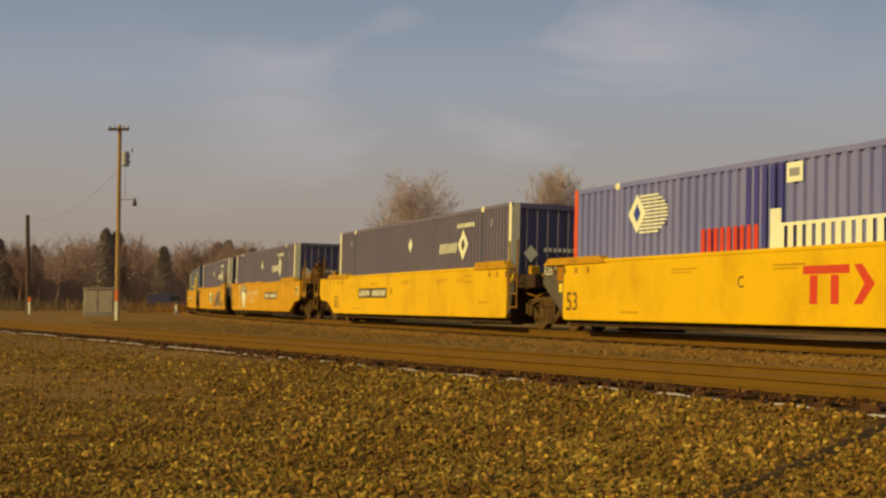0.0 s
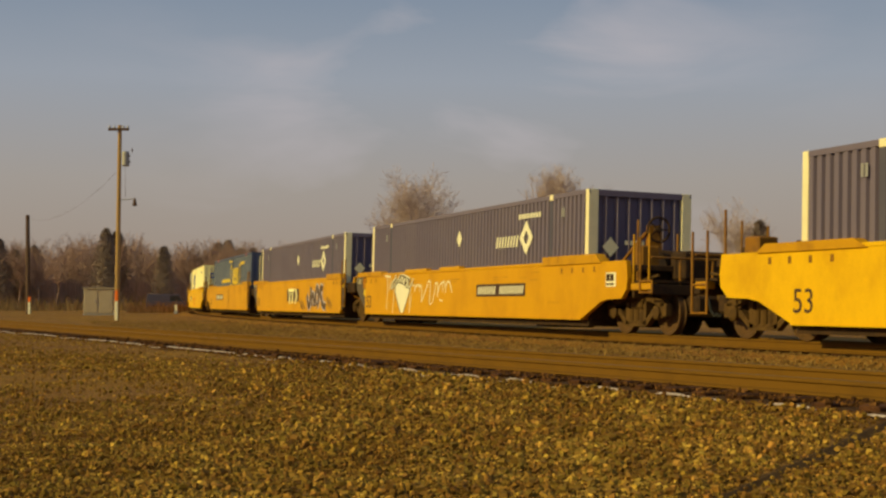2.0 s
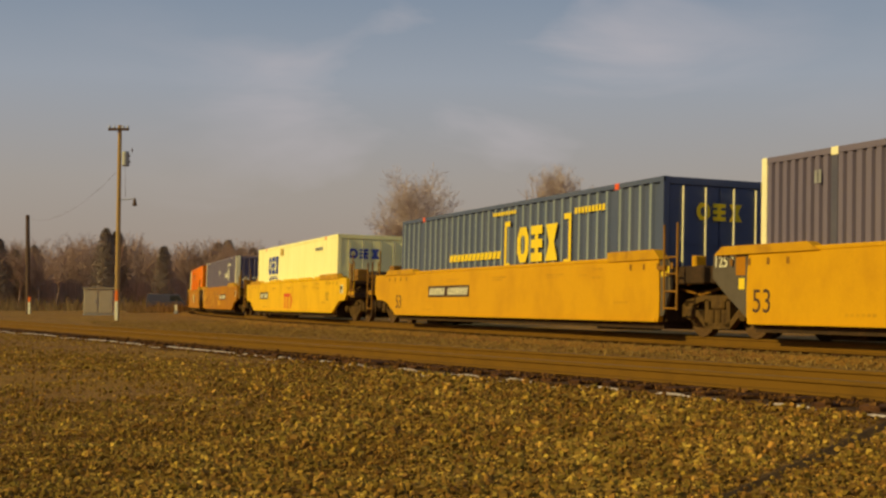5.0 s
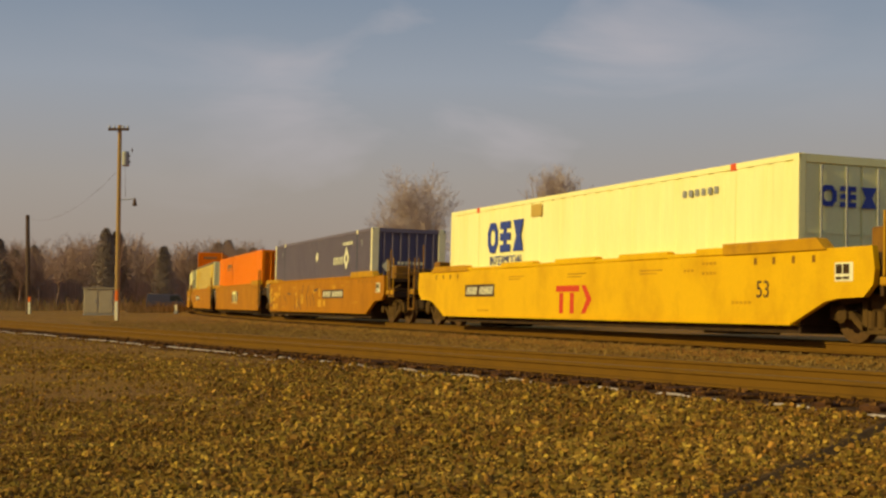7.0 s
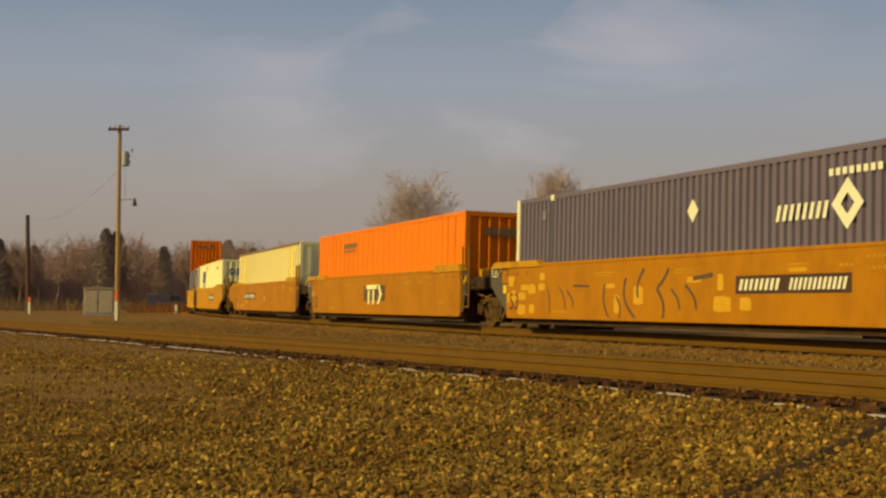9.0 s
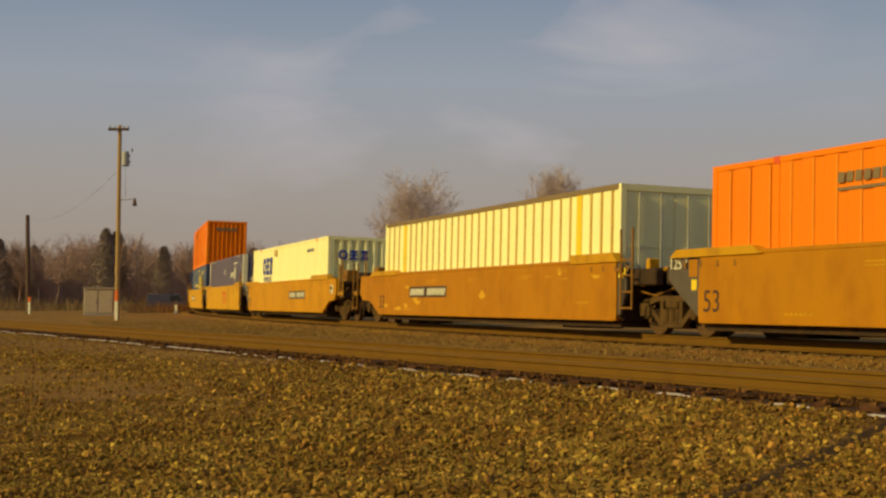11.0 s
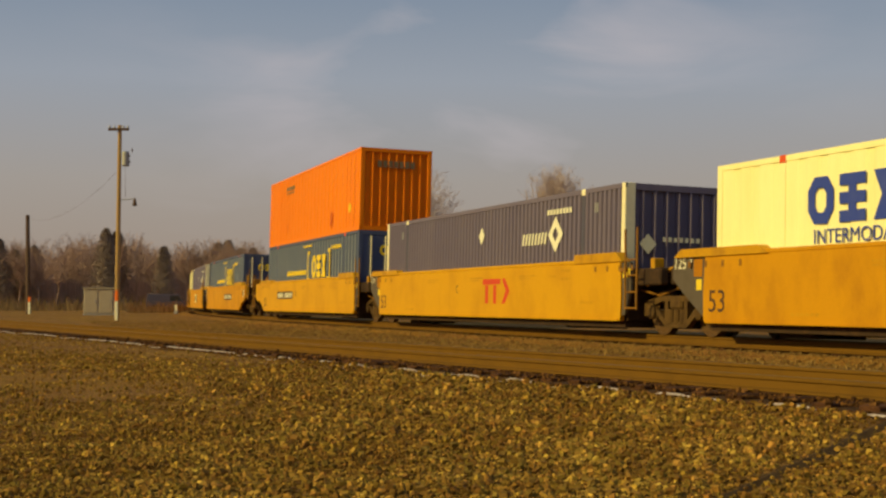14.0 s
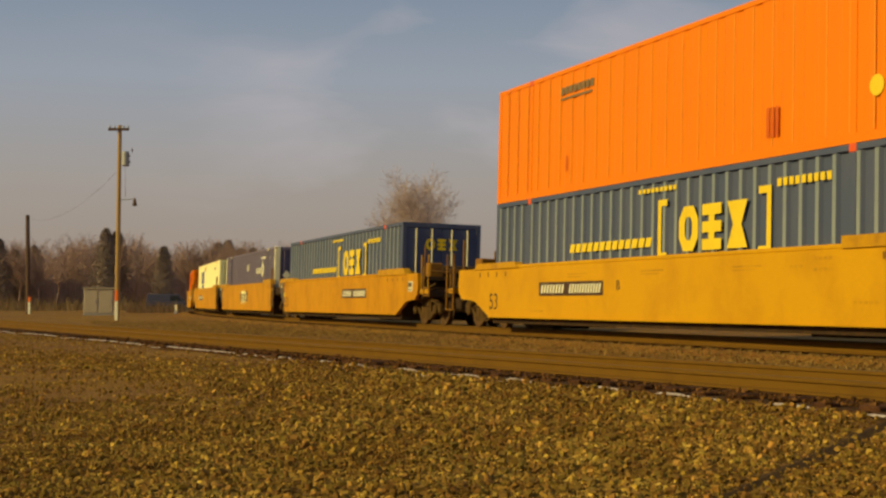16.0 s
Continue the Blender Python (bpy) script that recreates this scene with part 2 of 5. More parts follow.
def rod(bm, p, q, r0, r1=None, n=8):
    p, q = Vector(p), Vector(q)
    r1 = r0 if r1 is None else r1
    w = (q - p).normalized()
    u = w.orthogonal().normalized()
    v = w.cross(u)
    rings = []
    for c, r in ((p, r0), (q, r1)):
        rings.append([bm.verts.new(c + r * (math.cos(2 * math.pi * i / n) * u + math.sin(2 * math.pi * i / n) * v)) for i in range(n)])
    for i in range(n):
        bm.faces.new((rings[0][i], rings[0][(i + 1) % n], rings[1][(i + 1) % n], rings[1][i]))
    bm.faces.new(rings[0][::-1])
    bm.faces.new(rings[1])
    return bm


def lathe(bm, prof, n=24, axis="y"):
    """Rings of (radius, offset along the axis)."""
    rings = []
    for r, o in prof:
        ring = []
        for i in range(n):
            a = 2 * math.pi * i / n
            c, s = r * math.cos(a), r * math.sin(a)
            ring.append(bm.verts.new((c, o, s) if axis == "y" else (c, s, o)))
        rings.append(ring)
    for a, b in zip(rings, rings[1:]):
        for i in range(n):
            bm.faces.new((a[i], a[(i + 1) % n], b[(i + 1) % n], b[i]))
    bm.faces.new(rings[0][::-1])
    bm.faces.new(rings[-1])
    bmesh.ops.recalc_face_normals(bm, faces=bm.faces[:])
    return bm


# ---------------------------------------------------------------- the line's plan
# Main line: a long curve, by arc length s along its centre; s grows towards the camera.
KNOT_S = [-200, -150, -110, -80, -55, -30, 0, 25, 60]
KNOT_K = [0.002836, 0.002652, 0.002468, 0.002284, 0.002099, 0.001915, 0.001714, 0.001307, 0.0]
GRID_S = np.arange(-420, 330, 1.0)
ZERO = 420
_k = np.interp(GRID_S, KNOT_S, KNOT_K)
_th = np.cumsum(_k) - np.cumsum(_k)[ZERO] - 1.22606
_x, _y = np.cumsum(np.cos(_th)), np.cumsum(np.sin(_th))
_x, _y = _x - _x[ZERO], _y - _y[ZERO] + 41.652
BANK = 0.0263


def on_line(s):
    return float(np.interp(s, GRID_S, _x)), float(np.interp(s, GRID_S, _y)), float(np.interp(s, GRID_S, _th))


def beside(s, lat, z):
    """A point of the main line: lat metres to the right of travel (the camera's side), z over the rail head, with the bank."""
    x, y, th = on_line(s)
    l, zz = lat - BANK * z, z + BANK * lat
    return Vector((x + math.sin(th) * l, y - math.cos(th) * l, zz))


def carriage_pose(s, half=9.0):
    """The pose of a body carried on two points of the line, half metres either way from s."""
    a, b = on_line(s - half), on_line(s + half)
    th = math.atan2(b[1] - a[1], b[0] - a[0])
    return Matrix.Translation(((a[0] + b[0]) / 2, (a[1] + b[1]) / 2, 0)) @ Matrix.Rotation(th, 4, "Z") @ Matrix.Rotation(-BANK, 4, "X")


SPEED, GAIN = 14.011, 0.0255


def travelled(t):
    """Metres run since the start; the film skips a moment just before 14 s."""
    skip = min(1.0, max(0.0, (t - 13.9) / 0.1))
    return SPEED * t + 0.5 * GAIN * t * t + 0.48 * skip


# The siding: straight, its centre through SIDE_C along SIDE_D.
SIDE_C, SIDE_D = Vector((4.51, 11.98)), Vector((-0.4862, 0.8739))
SIDE_N = Vector((-0.8739, -0.4862))
TIE_TOP = -0.186
GROUND = -0.27

# ---------------------------------------------------------------- ground
def ground_material():
    m = bpy.data.materials.new("ground_gravel")
    m.use_nodes = True
    N, Lk = m.node_tree.nodes, m.node_tree.links
    b = N["Principled BSDF"]
    b.inputs["Roughness"].default_value = 0.95
    b.inputs["Specular IOR Level"].default_value = 0.15
    tc = N.new("ShaderNodeTexCoord")
    big = N.new("ShaderNodeTexNoise")
    big.inputs["Scale"].default_value, big.inputs["Detail"].default_value = 0.16, 6
    Lk.new(tc.outputs["Object"], big.inputs[0])
    mid = N.new("ShaderNodeTexNoise")
    mid.inputs["Scale"].default_value, mid.inputs["Detail"].default_value = 1.7, 8
    Lk.new(tc.outputs["Object"], mid.inputs[0])
    vor = N.new("ShaderNodeTexVoronoi")
    vor.inputs["Scale"].default_value = 24
    Lk.new(tc.outputs["Object"], vor.inputs[0])
    hue = N.new("ShaderNodeValToRGB")
    hue.color_ramp.elements[0].color = (0.125, 0.044, 0.013, 1)
    hue.color_ramp.elements[1].color = (0.31, 0.164, 0.028, 1)
    Lk.new(vor.outputs["Color"], hue.inputs[0])
    dirt = N.new("ShaderNodeMix")
    dirt.data_type = "RGBA"
    dirt.inputs[7].default_value = (0.29, 0.152, 0.016, 1)
    Lk.new(hue.outputs[0], dirt.inputs[6])
    mr = N.new("ShaderNodeMapRange")
    mr.inputs[1].default_value, mr.inputs[2].default_value, mr.inputs[4].default_value = 0.42, 0.62, 0.6
    Lk.new(big.outputs[0], mr.inputs[0])
    Lk.new(mr.outputs[0], dirt.inputs[0])
    hsv = N.new("ShaderNodeHueSaturation")
    r2 = N.new("ShaderNodeMapRange")
    r2.inputs[3].default_value, r2.inputs[4].default_value = 0.55, 1.45
    Lk.new(mid.outputs[0], r2.inputs[0])
    Lk.new(r2.outputs[0], hsv.inputs["Value"])
    Lk.new(dirt.outputs[2], hsv.inputs["Color"])
    Lk.new(hsv.outputs[0], b.inputs["Base Color"])
    bp = N.new("ShaderNodeBump")
    bp.inputs["Strength"].default_value, bp.inputs["Distance"].default_value = 0.8, 0.03
    Lk.new(vor.outputs["Distance"], bp.inputs["Height"])
    Lk.new(bp.outputs[0], b.inputs["Normal"])
    return m


M_GROUND = ground_material()


def build_ground():
    bm = bmesh.new()
    xs = sorted([-3000, -900, -300, -120, -60, 60, 120, 300, 900, 3000] + list(np.arange(-40, 41, 1.0)))
    ys = sorted([-900, -200, -40, -10, 90, 120, 200, 400, 900, 3500] + list(np.arange(0, 80, 1.0)))
    rows = []
    for y in ys:
        row = []
        for x in xs:
            z = GROUND
            if abs(x) < 40 and 0 <= y < 80:
                z += 0.035 * noise.noise(Vector((x * 0.5, y * 0.5, 0)))
            row.append(bm.verts.new((x, y, z)))
        rows.append(row)
    for a, b in zip(rows, rows[1:]):
        for i in range(len(xs) - 1):
            bm.faces.new((a[i], a[i + 1], b[i + 1], b[i]))
    for f in bm.faces:
        f.smooth = True
    return tagged(part("ground", bm, M_GROUND, None), "brown gravel and dry dirt ground beside the tracks", "ground", kind="structure")


ground = build_ground()


def strip(points_at, stations, prof):
    """Sweep a cross-section (lat, z) along a line."""
    bm = bmesh.new()
    prev = None
    for s in stations:
        ring = [bm.verts.new(points_at(s, l, z)) for l, z in prof]
        if prev:
            n = len(ring)
            for i in range(n):
                bm.faces.new((prev[i], ring[i], ring[(i + 1) % n], prev[(i + 1) % n]))
        else:
            bm.faces.new(ring)
        prev = ring
    bm.faces.new(prev[::-1])
    bmesh.ops.recalc_face_normals(bm, faces=bm.faces[:])
    return bm


def on_siding(s, lat, z):
    p = SIDE_C - SIDE_D * s + SIDE_N * lat
    return Vector((p.x, p.y, z))


def rail_profile(c, top, h):
    return [(c - 0.07, top - h), (c + 0.07, top - h), (c + 0.07, top - h + 0.018), (c + 0.012, top - h + 0.035), (c + 0.012, top - 0.045),
            (c + 0.036, top - 0.035), (c + 0.036, top - 0.006), (c + 0.028, top), (c - 0.028, top), (c - 0.036, top - 0.006), (c - 0.036, top - 0.035),
            (c - 0.012, top - 0.045), (c - 0.012, top - h + 0.035), (c - 0.07, top - h + 0.018)]


def track(name, at, stations, label, top, h, bed, soil):
    root = thing(name, label, "railway track")
    root["kind"] = "structure"
    for c in (-0.7525, 0.7525):
        part("rail", strip(at, stations, rail_profile(c, top, h)), M_RAIL, root)
        part("rail_head", strip(at, stations, [(c - 0.027, top), (c + 0.027, top), (c + 0.027, top + 0.003), (c - 0.027, top + 0.003)]), M_RAILTOP, root)
    part("ballast_bed", strip(at, stations, bed), soil, root, "gravel ballast bed")
    return root


MAIN = track("main_track", beside, [*range(-330, -60, 6), *range(-60, 44, 3), *range(44, 130, 8)], "rusty curved main line railway track on gravel ballast", 0.0, 0.18,
             [(-2.6, -0.5), (-1.7, -0.215), (1.7, -0.215), (2.6, -0.5)], M_GROUND)
SIDING = track("siding_track", on_siding, [-150, -100, -60, -40, -20, -10, 0, 10, 20, 40], "rusty straight siding track with weathered wooden ties", -0.02, 0.15,
               [(-1.9, -0.42), (-1.45, -0.215), (1.45, -0.215), (1.75, -0.42)], M_SOIL)


def build_ties():
    bm = box(bmesh.new(), -0.115, 0.115, -1.3, 1.3, -0.16, 0.0, 0.012)
    me = bpy.data.meshes.new("tie")
    bm.to_mesh(me)
    bm.free()
    me.materials.append(M_TIE)
    pale = bpy.data.meshes.new("tie_end")
    bm = box(bmesh.new(), -0.10, 0.10, -0.055, 0.055, 0.0, 0.012, 0.004)
    bm.to_mesh(pale)
    bm.free()
    pale.materials.append(M_TIEPALE)
    rng = random.Random(5)
    ang = math.atan2(-SIDE_D.y, -SIDE_D.x)
    s = -42.0
    while s < 12:
        p = on_siding(s, 0, -0.17 + rng.uniform(-0.012, 0.004))
        ob = new("tie", me)
        ob.parent = SIDING
        ob.matrix_basis = Matrix.Translation(p) @ Matrix.Rotation(ang + rng.uniform(-0.02, 0.02), 4, "Z") @ Matrix.Translation((0, rng.uniform(-0.05, 0.05), 0))
        s += rng.uniform(0.50, 0.58)
    bm = bmesh.new()
    for i in range(520):
        s = -190 + i * 0.54
        a, b, c = beside(s, 0, 0), beside(s + 0.1, 0, 0), beside(s, 1, 0)
        f, r = (b - a).normalized() * 0.115, (c - a).normalized() * 1.3
        for q in (0,):
            top = [bm.verts.new(a + k * f + j * r + Vector((0, 0, -0.18))) for k, j in ((-1, -1), (1, -1), (1, 1), (-1, 1))]
            low = [bm.verts.new(v.co - Vector((0, 0, 0.15))) for v in top]
            bm.faces.new(top)
            for k in range(4):
                bm.faces.new((top[k], low[k], low[(k + 1) % 4], top[(k + 1) % 4]))
    tagged(part("tie_row", bm, M_TIE, MAIN), kind="stuff")


build_ties()


def build_pipe():
    """A pale pipe that lies along the tie ends, sunk in the gravel here and there."""
    bm = bmesh.new()
    rng = random.Random(2)
    prev, s = None, -75.0
    while s < 14:
        deep = 0.006 + 0.022 * math.sin(s * 0.9) + 0.016 * math.sin(s * 2.3 + 1) if s < -14 else 0.022 + 0.03 * math.sin(s * 4.4) + 0.022 * math.sin(s * 7.1 + 1)
        q = on_siding(s, 1.53 + 0.02 * math.sin(s * 0.7), -0.203 - max(0.0, deep))
        if prev is not None:
            rod(bm, prev, q, 0.012, n=6)
        prev = q
        s += 0.12 if s > -14 else 0.3
    bmesh.ops.remove_doubles(bm, verts=bm.verts[:], dist=0.004)
    ob = tagged(part("drain_pipe", bm, M_PIPE, None), "pale pipe lying half buried along the tie ends", "pipe")
    return ob


build_pipe()


# The shadow across the gravel, laid as a low strip of dark soil colour.
def build_shade_band():
    bm = bmesh.new()
    rng = random.Random(6)
    prev = None
    for k in range(40):
        t = -0.5 + k * 0.2
        c = Vector((1.41 + 0.468 * t, 6.57 + 0.884 * t))
        n = Vector((0.884, -0.468))
        w = 0.13 + rng.uniform(-0.04, 0.04)
        a, b = c + n * w, c - n * w
        z = GROUND + 0.026
        ring = [bm.verts.new((a.x, a.y, z - 0.045)), bm.verts.new((c.x, c.y, z)), bm.verts.new((b.x, b.y, z - 0.045))]
        if prev:
            for i in range(2):
                bm.faces.new((prev[i], prev[i + 1], ring[i + 1], ring[i]))
        prev = ring
    tagged(part("rut", bm, M_SHADE_BAND, None), "dark band across the gravel, a shadow painted as darker soil", "rut", kind="structure")


build_shade_band()

# ---------------------------------------------------------------- the train
HALF = 16.154 / 2
WIDE = 1.295
FLOOR_Z = 0.28


def corrugated(x0, x1, y, z0, z1, pitch, depth, out, ridge=0.50, flank=0.11):
    """A folded sheet in the plane y, with ridges towards out."""
    n = max(1, round((x1 - x0) / pitch))
    p = (x1 - x0) / n
    pts = []
    for i in range(n):
        a = x0 + i * p
        pts += [(a, 0), (a + ridge * p, 0), (a + (ridge + flank) * p, -depth), (a + (1 - flank) * p, -depth)]
    pts.append((x1, 0))
    bm = bmesh.new()
    lo = [bm.verts.new((x, y + out * d, z0)) for x, d in pts]
    hi = [bm.verts.new((x, y + out * d, z1)) for x, d in pts]
    for i in range(len(pts) - 1):
        bm.faces.new((lo[i], lo[i + 1], hi[i + 1], hi[i]))
    bmesh.ops.recalc_face_normals(bm, faces=bm.faces[:])
    return bm


def turned(bm):
    """Swap the sheet from the x-z plane into the y-z plane."""
    for v in bm.verts:
        v.co = (v.co.y, v.co.x, v.co.z)
    bmesh.ops.recalc_face_normals(bm, faces=bm.faces[:])
    return bm


def stroke(bm, pts, w, y, t=0.004):
    """A painted line of width w through (x, z) points, one ribbon lying on the plane y, proud towards -y."""
    P = [Vector(p) for p in pts]
    loop = (P[0] - P[-1]).length < 1e-6
    if loop:
        P.pop()
    n = len(P)
    rings = []
    for i in range(n):
        a = (P[i] - P[i - 1]) if i or loop else (P[1] - P[0])
        b = (P[(i + 1) % n] - P[i]) if i < n - 1 or loop else a
        a, b = a.normalized(), b.normalized()
        d = a + b
        d = d.normalized() if d.length > 0.2 else a
        o = Vector((-d.y, d.x)) * (w / 2) * min(1.5, 1 / max(0.4, d.dot(b)))
        rings.append([bm.verts.new((q.x, yy, q.y)) for q, yy in ((P[i] + o, y - t), (P[i] - o, y - t), (P[i] - o, y), (P[i] + o, y))])
    for i in range(n if loop else n - 1):
        p, q = rings[i], rings[(i + 1) % n]
        for k in range(4):
            bm.faces.new((p[k], p[(k + 1) % 4], q[(k + 1) % 4], q[k]))
    if not loop:
        bm.faces.new(rings[0][::-1])
        bm.faces.new(rings[-1])
    bmesh.ops.recalc_face_normals(bm, faces=bm.faces[:])
    return bm


def block_row(name, x0, x1, z0, z1, n, y, gap, lean, material, parent, face=False, shift=0.0):
    """The same blocks, each a part of its own; face puts them on the forward end."""
    w = (x1 - x0) / n
    for i in range(n):
        a, b = x0 + i * w, x0 + (i + 1) * w - gap * w
        k = lean * (z1 - z0)
        c = 0.05 * min(b - a, z1 - z0)
        o = [(a + c, z0), (b - c, z0), (b, z0 + c), (b + k, z1 - c), (b + k - c, z1), (a + k + c, z1), (a + k, z1 - c), (a, z0 + c)]
        bm = plate(bmesh.new(), o, y - 0.004, y)
        if face:
            for v in bm.verts:
                v.co = (HALF + 0.012 - v.co.y * 0.5, v.co.x + shift, v.co.z)
            bmesh.ops.recalc_face_normals(bm, faces=bm.faces[:])
        part(name, bm, material, parent)


def shape_trio(name, x0, x1, z0, z1, y, material, parent, face=False, shift=0.0):
    """Three plain shapes in a row: an octagon ring, stacked bars, an hourglass."""
    w = (x1 - x0) / 3
    h = z1 - z0
    t = 0.24 * h
    made = [bmesh.new() for _ in range(3)]
    cx, cz, rx, rz = x0 + 0.46 * w, z0 + 0.5 * h, 0.42 * w - t / 2, 0.5 * h - t / 2
    ring = [(cx + rx * a, cz + rz * b) for a, b in ((1, 0.45), (0.5, 1), (-0.5, 1), (-1, 0.45), (-1, -0.45), (-0.5, -1), (0.5, -1), (1, -0.45))]
    stroke(made[0], ring + ring[:1], t, y)
    a, b = x0 + 1.06 * w, x0 + 1.86 * w
    m0, m1 = a + 0.28 * w, b - 0.28 * w
    za, zb = z0 + 0.38 * h, z0 + 0.62 * h
    plate(made[1], [(a, z0), (b, z0), (b, z0 + t), (m1, z0 + t), (m1, za), (b, za), (b, zb), (m1, zb), (m1, z1 - t), (b, z1- t), (b, z1),
                    (a, z1), (a, z1 - t), (m0, z1 - t), (m0, zb), (a, zb), (a, za), (m0, za), (m0, z0 + t), (a, z0 + t)], y - 0.004, y)
    a, b = x0 + 2.1 * w, x0 + 2.9 * w
    c, n = (a + b) / 2, 0.16 * w
    plate(made[2], [(a, z0), (b, z0), (c + n, z0 + h / 2), (b, z1), (a, z1), (c - n, z0 + h / 2)], y - 0.004, y)
    for bm in made:
        if face:
            for v in bm.verts:
                v.co = (HALF + 0.012 - v.co.y * 0.5, v.co.x + shift, v.co.z)
        bmesh.ops.recalc_face_normals(bm, faces=bm.faces[:])
        part(name, bm, material, parent)


def ring_diamond(bm, x, z, r, w, y, squeeze=0.75):
    pts = [(x + r * squeeze, z), (x, z + r), (x - r * squeeze, z), (x, z - r), (x + r * squeeze, z)]
    return stroke(bm, pts, w, y)


def container(kind, name_label, group, front="ribs"):
    """A 53 ft box; x runs with the travel, the camera's side is -y, z from its floor."""
    body, post, pitch, depth, roof = {
        "slate": (M_UMAX, M_POST_W, 0.225, 0.06, M_UMAX), "violet": (M_PACER, M_POST_R, 0.28, 0.055, M_PACER),
        "blue": (M_BLUE, M_BLUE, 0.45, 0.055, M_BLUE), "white": (M_WHITE, M_WHITE, 0.56, 0.02, M_WHITE),
        "ribbed": (M_WHITE, M_WHITE, 0.51, 0.01, M_WHITE), "orange": (M_ORANGE, M_ORANGE, 0.60, 0.022, M_ORANGE)}[kind]
    root = thing("shipping_container", name_label, "container", group)
    H = 2.896
    pw = 0.16
    lift = HALF - 1.98
    for sy in (-1, 1):
        y = sy * (WIDE - 0.012)
        part("side_panel", joined([corrugated(a, b, y, 0.16, H - 0.10, pitch, depth, sy, 0.24 if kind == "blue" else 0.5) for a, b in
                                   ((-HALF + pw, -lift - 0.08), (-lift + 0.08, lift - 0.08), (lift + 0.08, HALF - pw))]), body, root)
        part("top_rail", boxes((-HALF, HALF, sy * WIDE - 0.05 * (sy > 0), sy * WIDE + 0.05 * (sy < 0), H - 0.10, H)), body, root)
        part("bottom_rail", boxes((-HALF, HALF, sy * WIDE - 0.06 * (sy > 0), sy * WIDE + 0.06 * (sy < 0), 0.0, 0.16)), body, root)
        for sx in (-1, 1):
            x = sx * HALF
            cx0, cx1 = min(x, x - sx * pw), max(x, x - sx * pw)
            deep = 0.24 if kind == "slate" else 0.14
            cy0, cy1 = min(sy * (WIDE + 0.006), sy * (WIDE - deep)), max(sy * (WIDE + 0.006), sy * (WIDE - deep))
            part("corner_post", boxes((cx0, cx1, cy0, cy1, 0.0, H + 0.004), bevel=0.01), post, root)
            part("lift_post", boxes((sx * lift - 0.08, sx * lift + 0.08, min(sy * WIDE, sy * (WIDE - 0.1)), max(sy * WIDE, sy * (WIDE - 0.1)), 0.16, H - 0.1)), M_LIFT if kind == "slate" else body, root)
            cast = M_POST_R if kind in ("white", "orange", "blue", "ribbed") else M_POST_W
            part("lift_casting", boxes((sx * lift - 0.09, sx * lift + 0.09, min(sy * (WIDE + 0.008), sy * (WIDE - 0.12)), max(sy * (WIDE + 0.008), sy * (WIDE - 0.12)), H - 0.13, H + 0.008), bevel=0.008), cast, root)
    part("roof", boxes((-HALF + 0.02, HALF - 0.02, -WIDE + 0.05, WIDE - 0.05, H - 0.06, H - 0.02)), roof, root)
    part("floor", boxes((-HALF + 0.02, HALF - 0.02, -WIDE + 0.06, WIDE - 0.06, 0.05, 0.12)), M_GRIME, root)
    if kind == "orange":
        rib = bpy.data.meshes.new("side_rib")
        bm = boxes((-0.02, 0.02, -0.006, 0.0, 0.18, H - 0.12))
        bm.to_mesh(rib)
        bm.free()
        rib.materials.append(M_ORANGE_PALE)
        for k in range(25):
            ob = new("side_rib", rib)
            ob.parent = root
            ob.matrix_basis = pose(-7.5 + 0.6 * k + 0.3 * (k > 20), -WIDE + 0.012, 0)
    # sunlight on the ridges, painted as strips of a paler, chalky blue
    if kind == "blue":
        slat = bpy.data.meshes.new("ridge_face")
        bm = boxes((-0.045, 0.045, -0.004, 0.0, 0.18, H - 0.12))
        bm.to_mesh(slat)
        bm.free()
        slat.materials.append(M_RIDGE_LIT)
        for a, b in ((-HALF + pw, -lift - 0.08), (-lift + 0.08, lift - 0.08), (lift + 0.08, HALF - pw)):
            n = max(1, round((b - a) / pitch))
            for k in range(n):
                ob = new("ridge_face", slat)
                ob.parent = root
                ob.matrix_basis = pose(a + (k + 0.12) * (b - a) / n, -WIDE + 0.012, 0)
    if kind == "ribbed":
        for x in [*np.arange(-lift + 0.51, lift - 0.3, 0.51), *(sx * (lift + 0.08 + 0.5 * k) for sx in (-1, 1) for k in (1, 2, 3))]:
            part("side_post", boxes((x - 0.035, x + 0.035, -WIDE - 0.012, -WIDE + 0.03, 0.16, H - 0.1)), M_TAN, root)
        for x in (-lift, lift):
            part("wide_post", boxes((x - 0.13, x + 0.13, -WIDE - 0.014, -WIDE + 0.03, 0.16, H - 0.12), bevel=0.008), M_MARK_Y, root)
        part("roof_rail", boxes((-HALF + 0.1, HALF - 0.1, -WIDE - 0.012, -WIDE + 0.04, H - 0.11, H + 0.004)), M_RUSTRAIL, root)
    # the forward end
    x = HALF - 0.02
    part("end_header", boxes((x - 0.06, x + 0.018, -WIDE + 0.14, WIDE - 0.14, H - 0.14, H - 0.002)), body, root)
    part("end_sill", boxes((x - 0.06, x + 0.018, -WIDE + 0.14, WIDE - 0.14, 0.0, 0.16)), body, root)
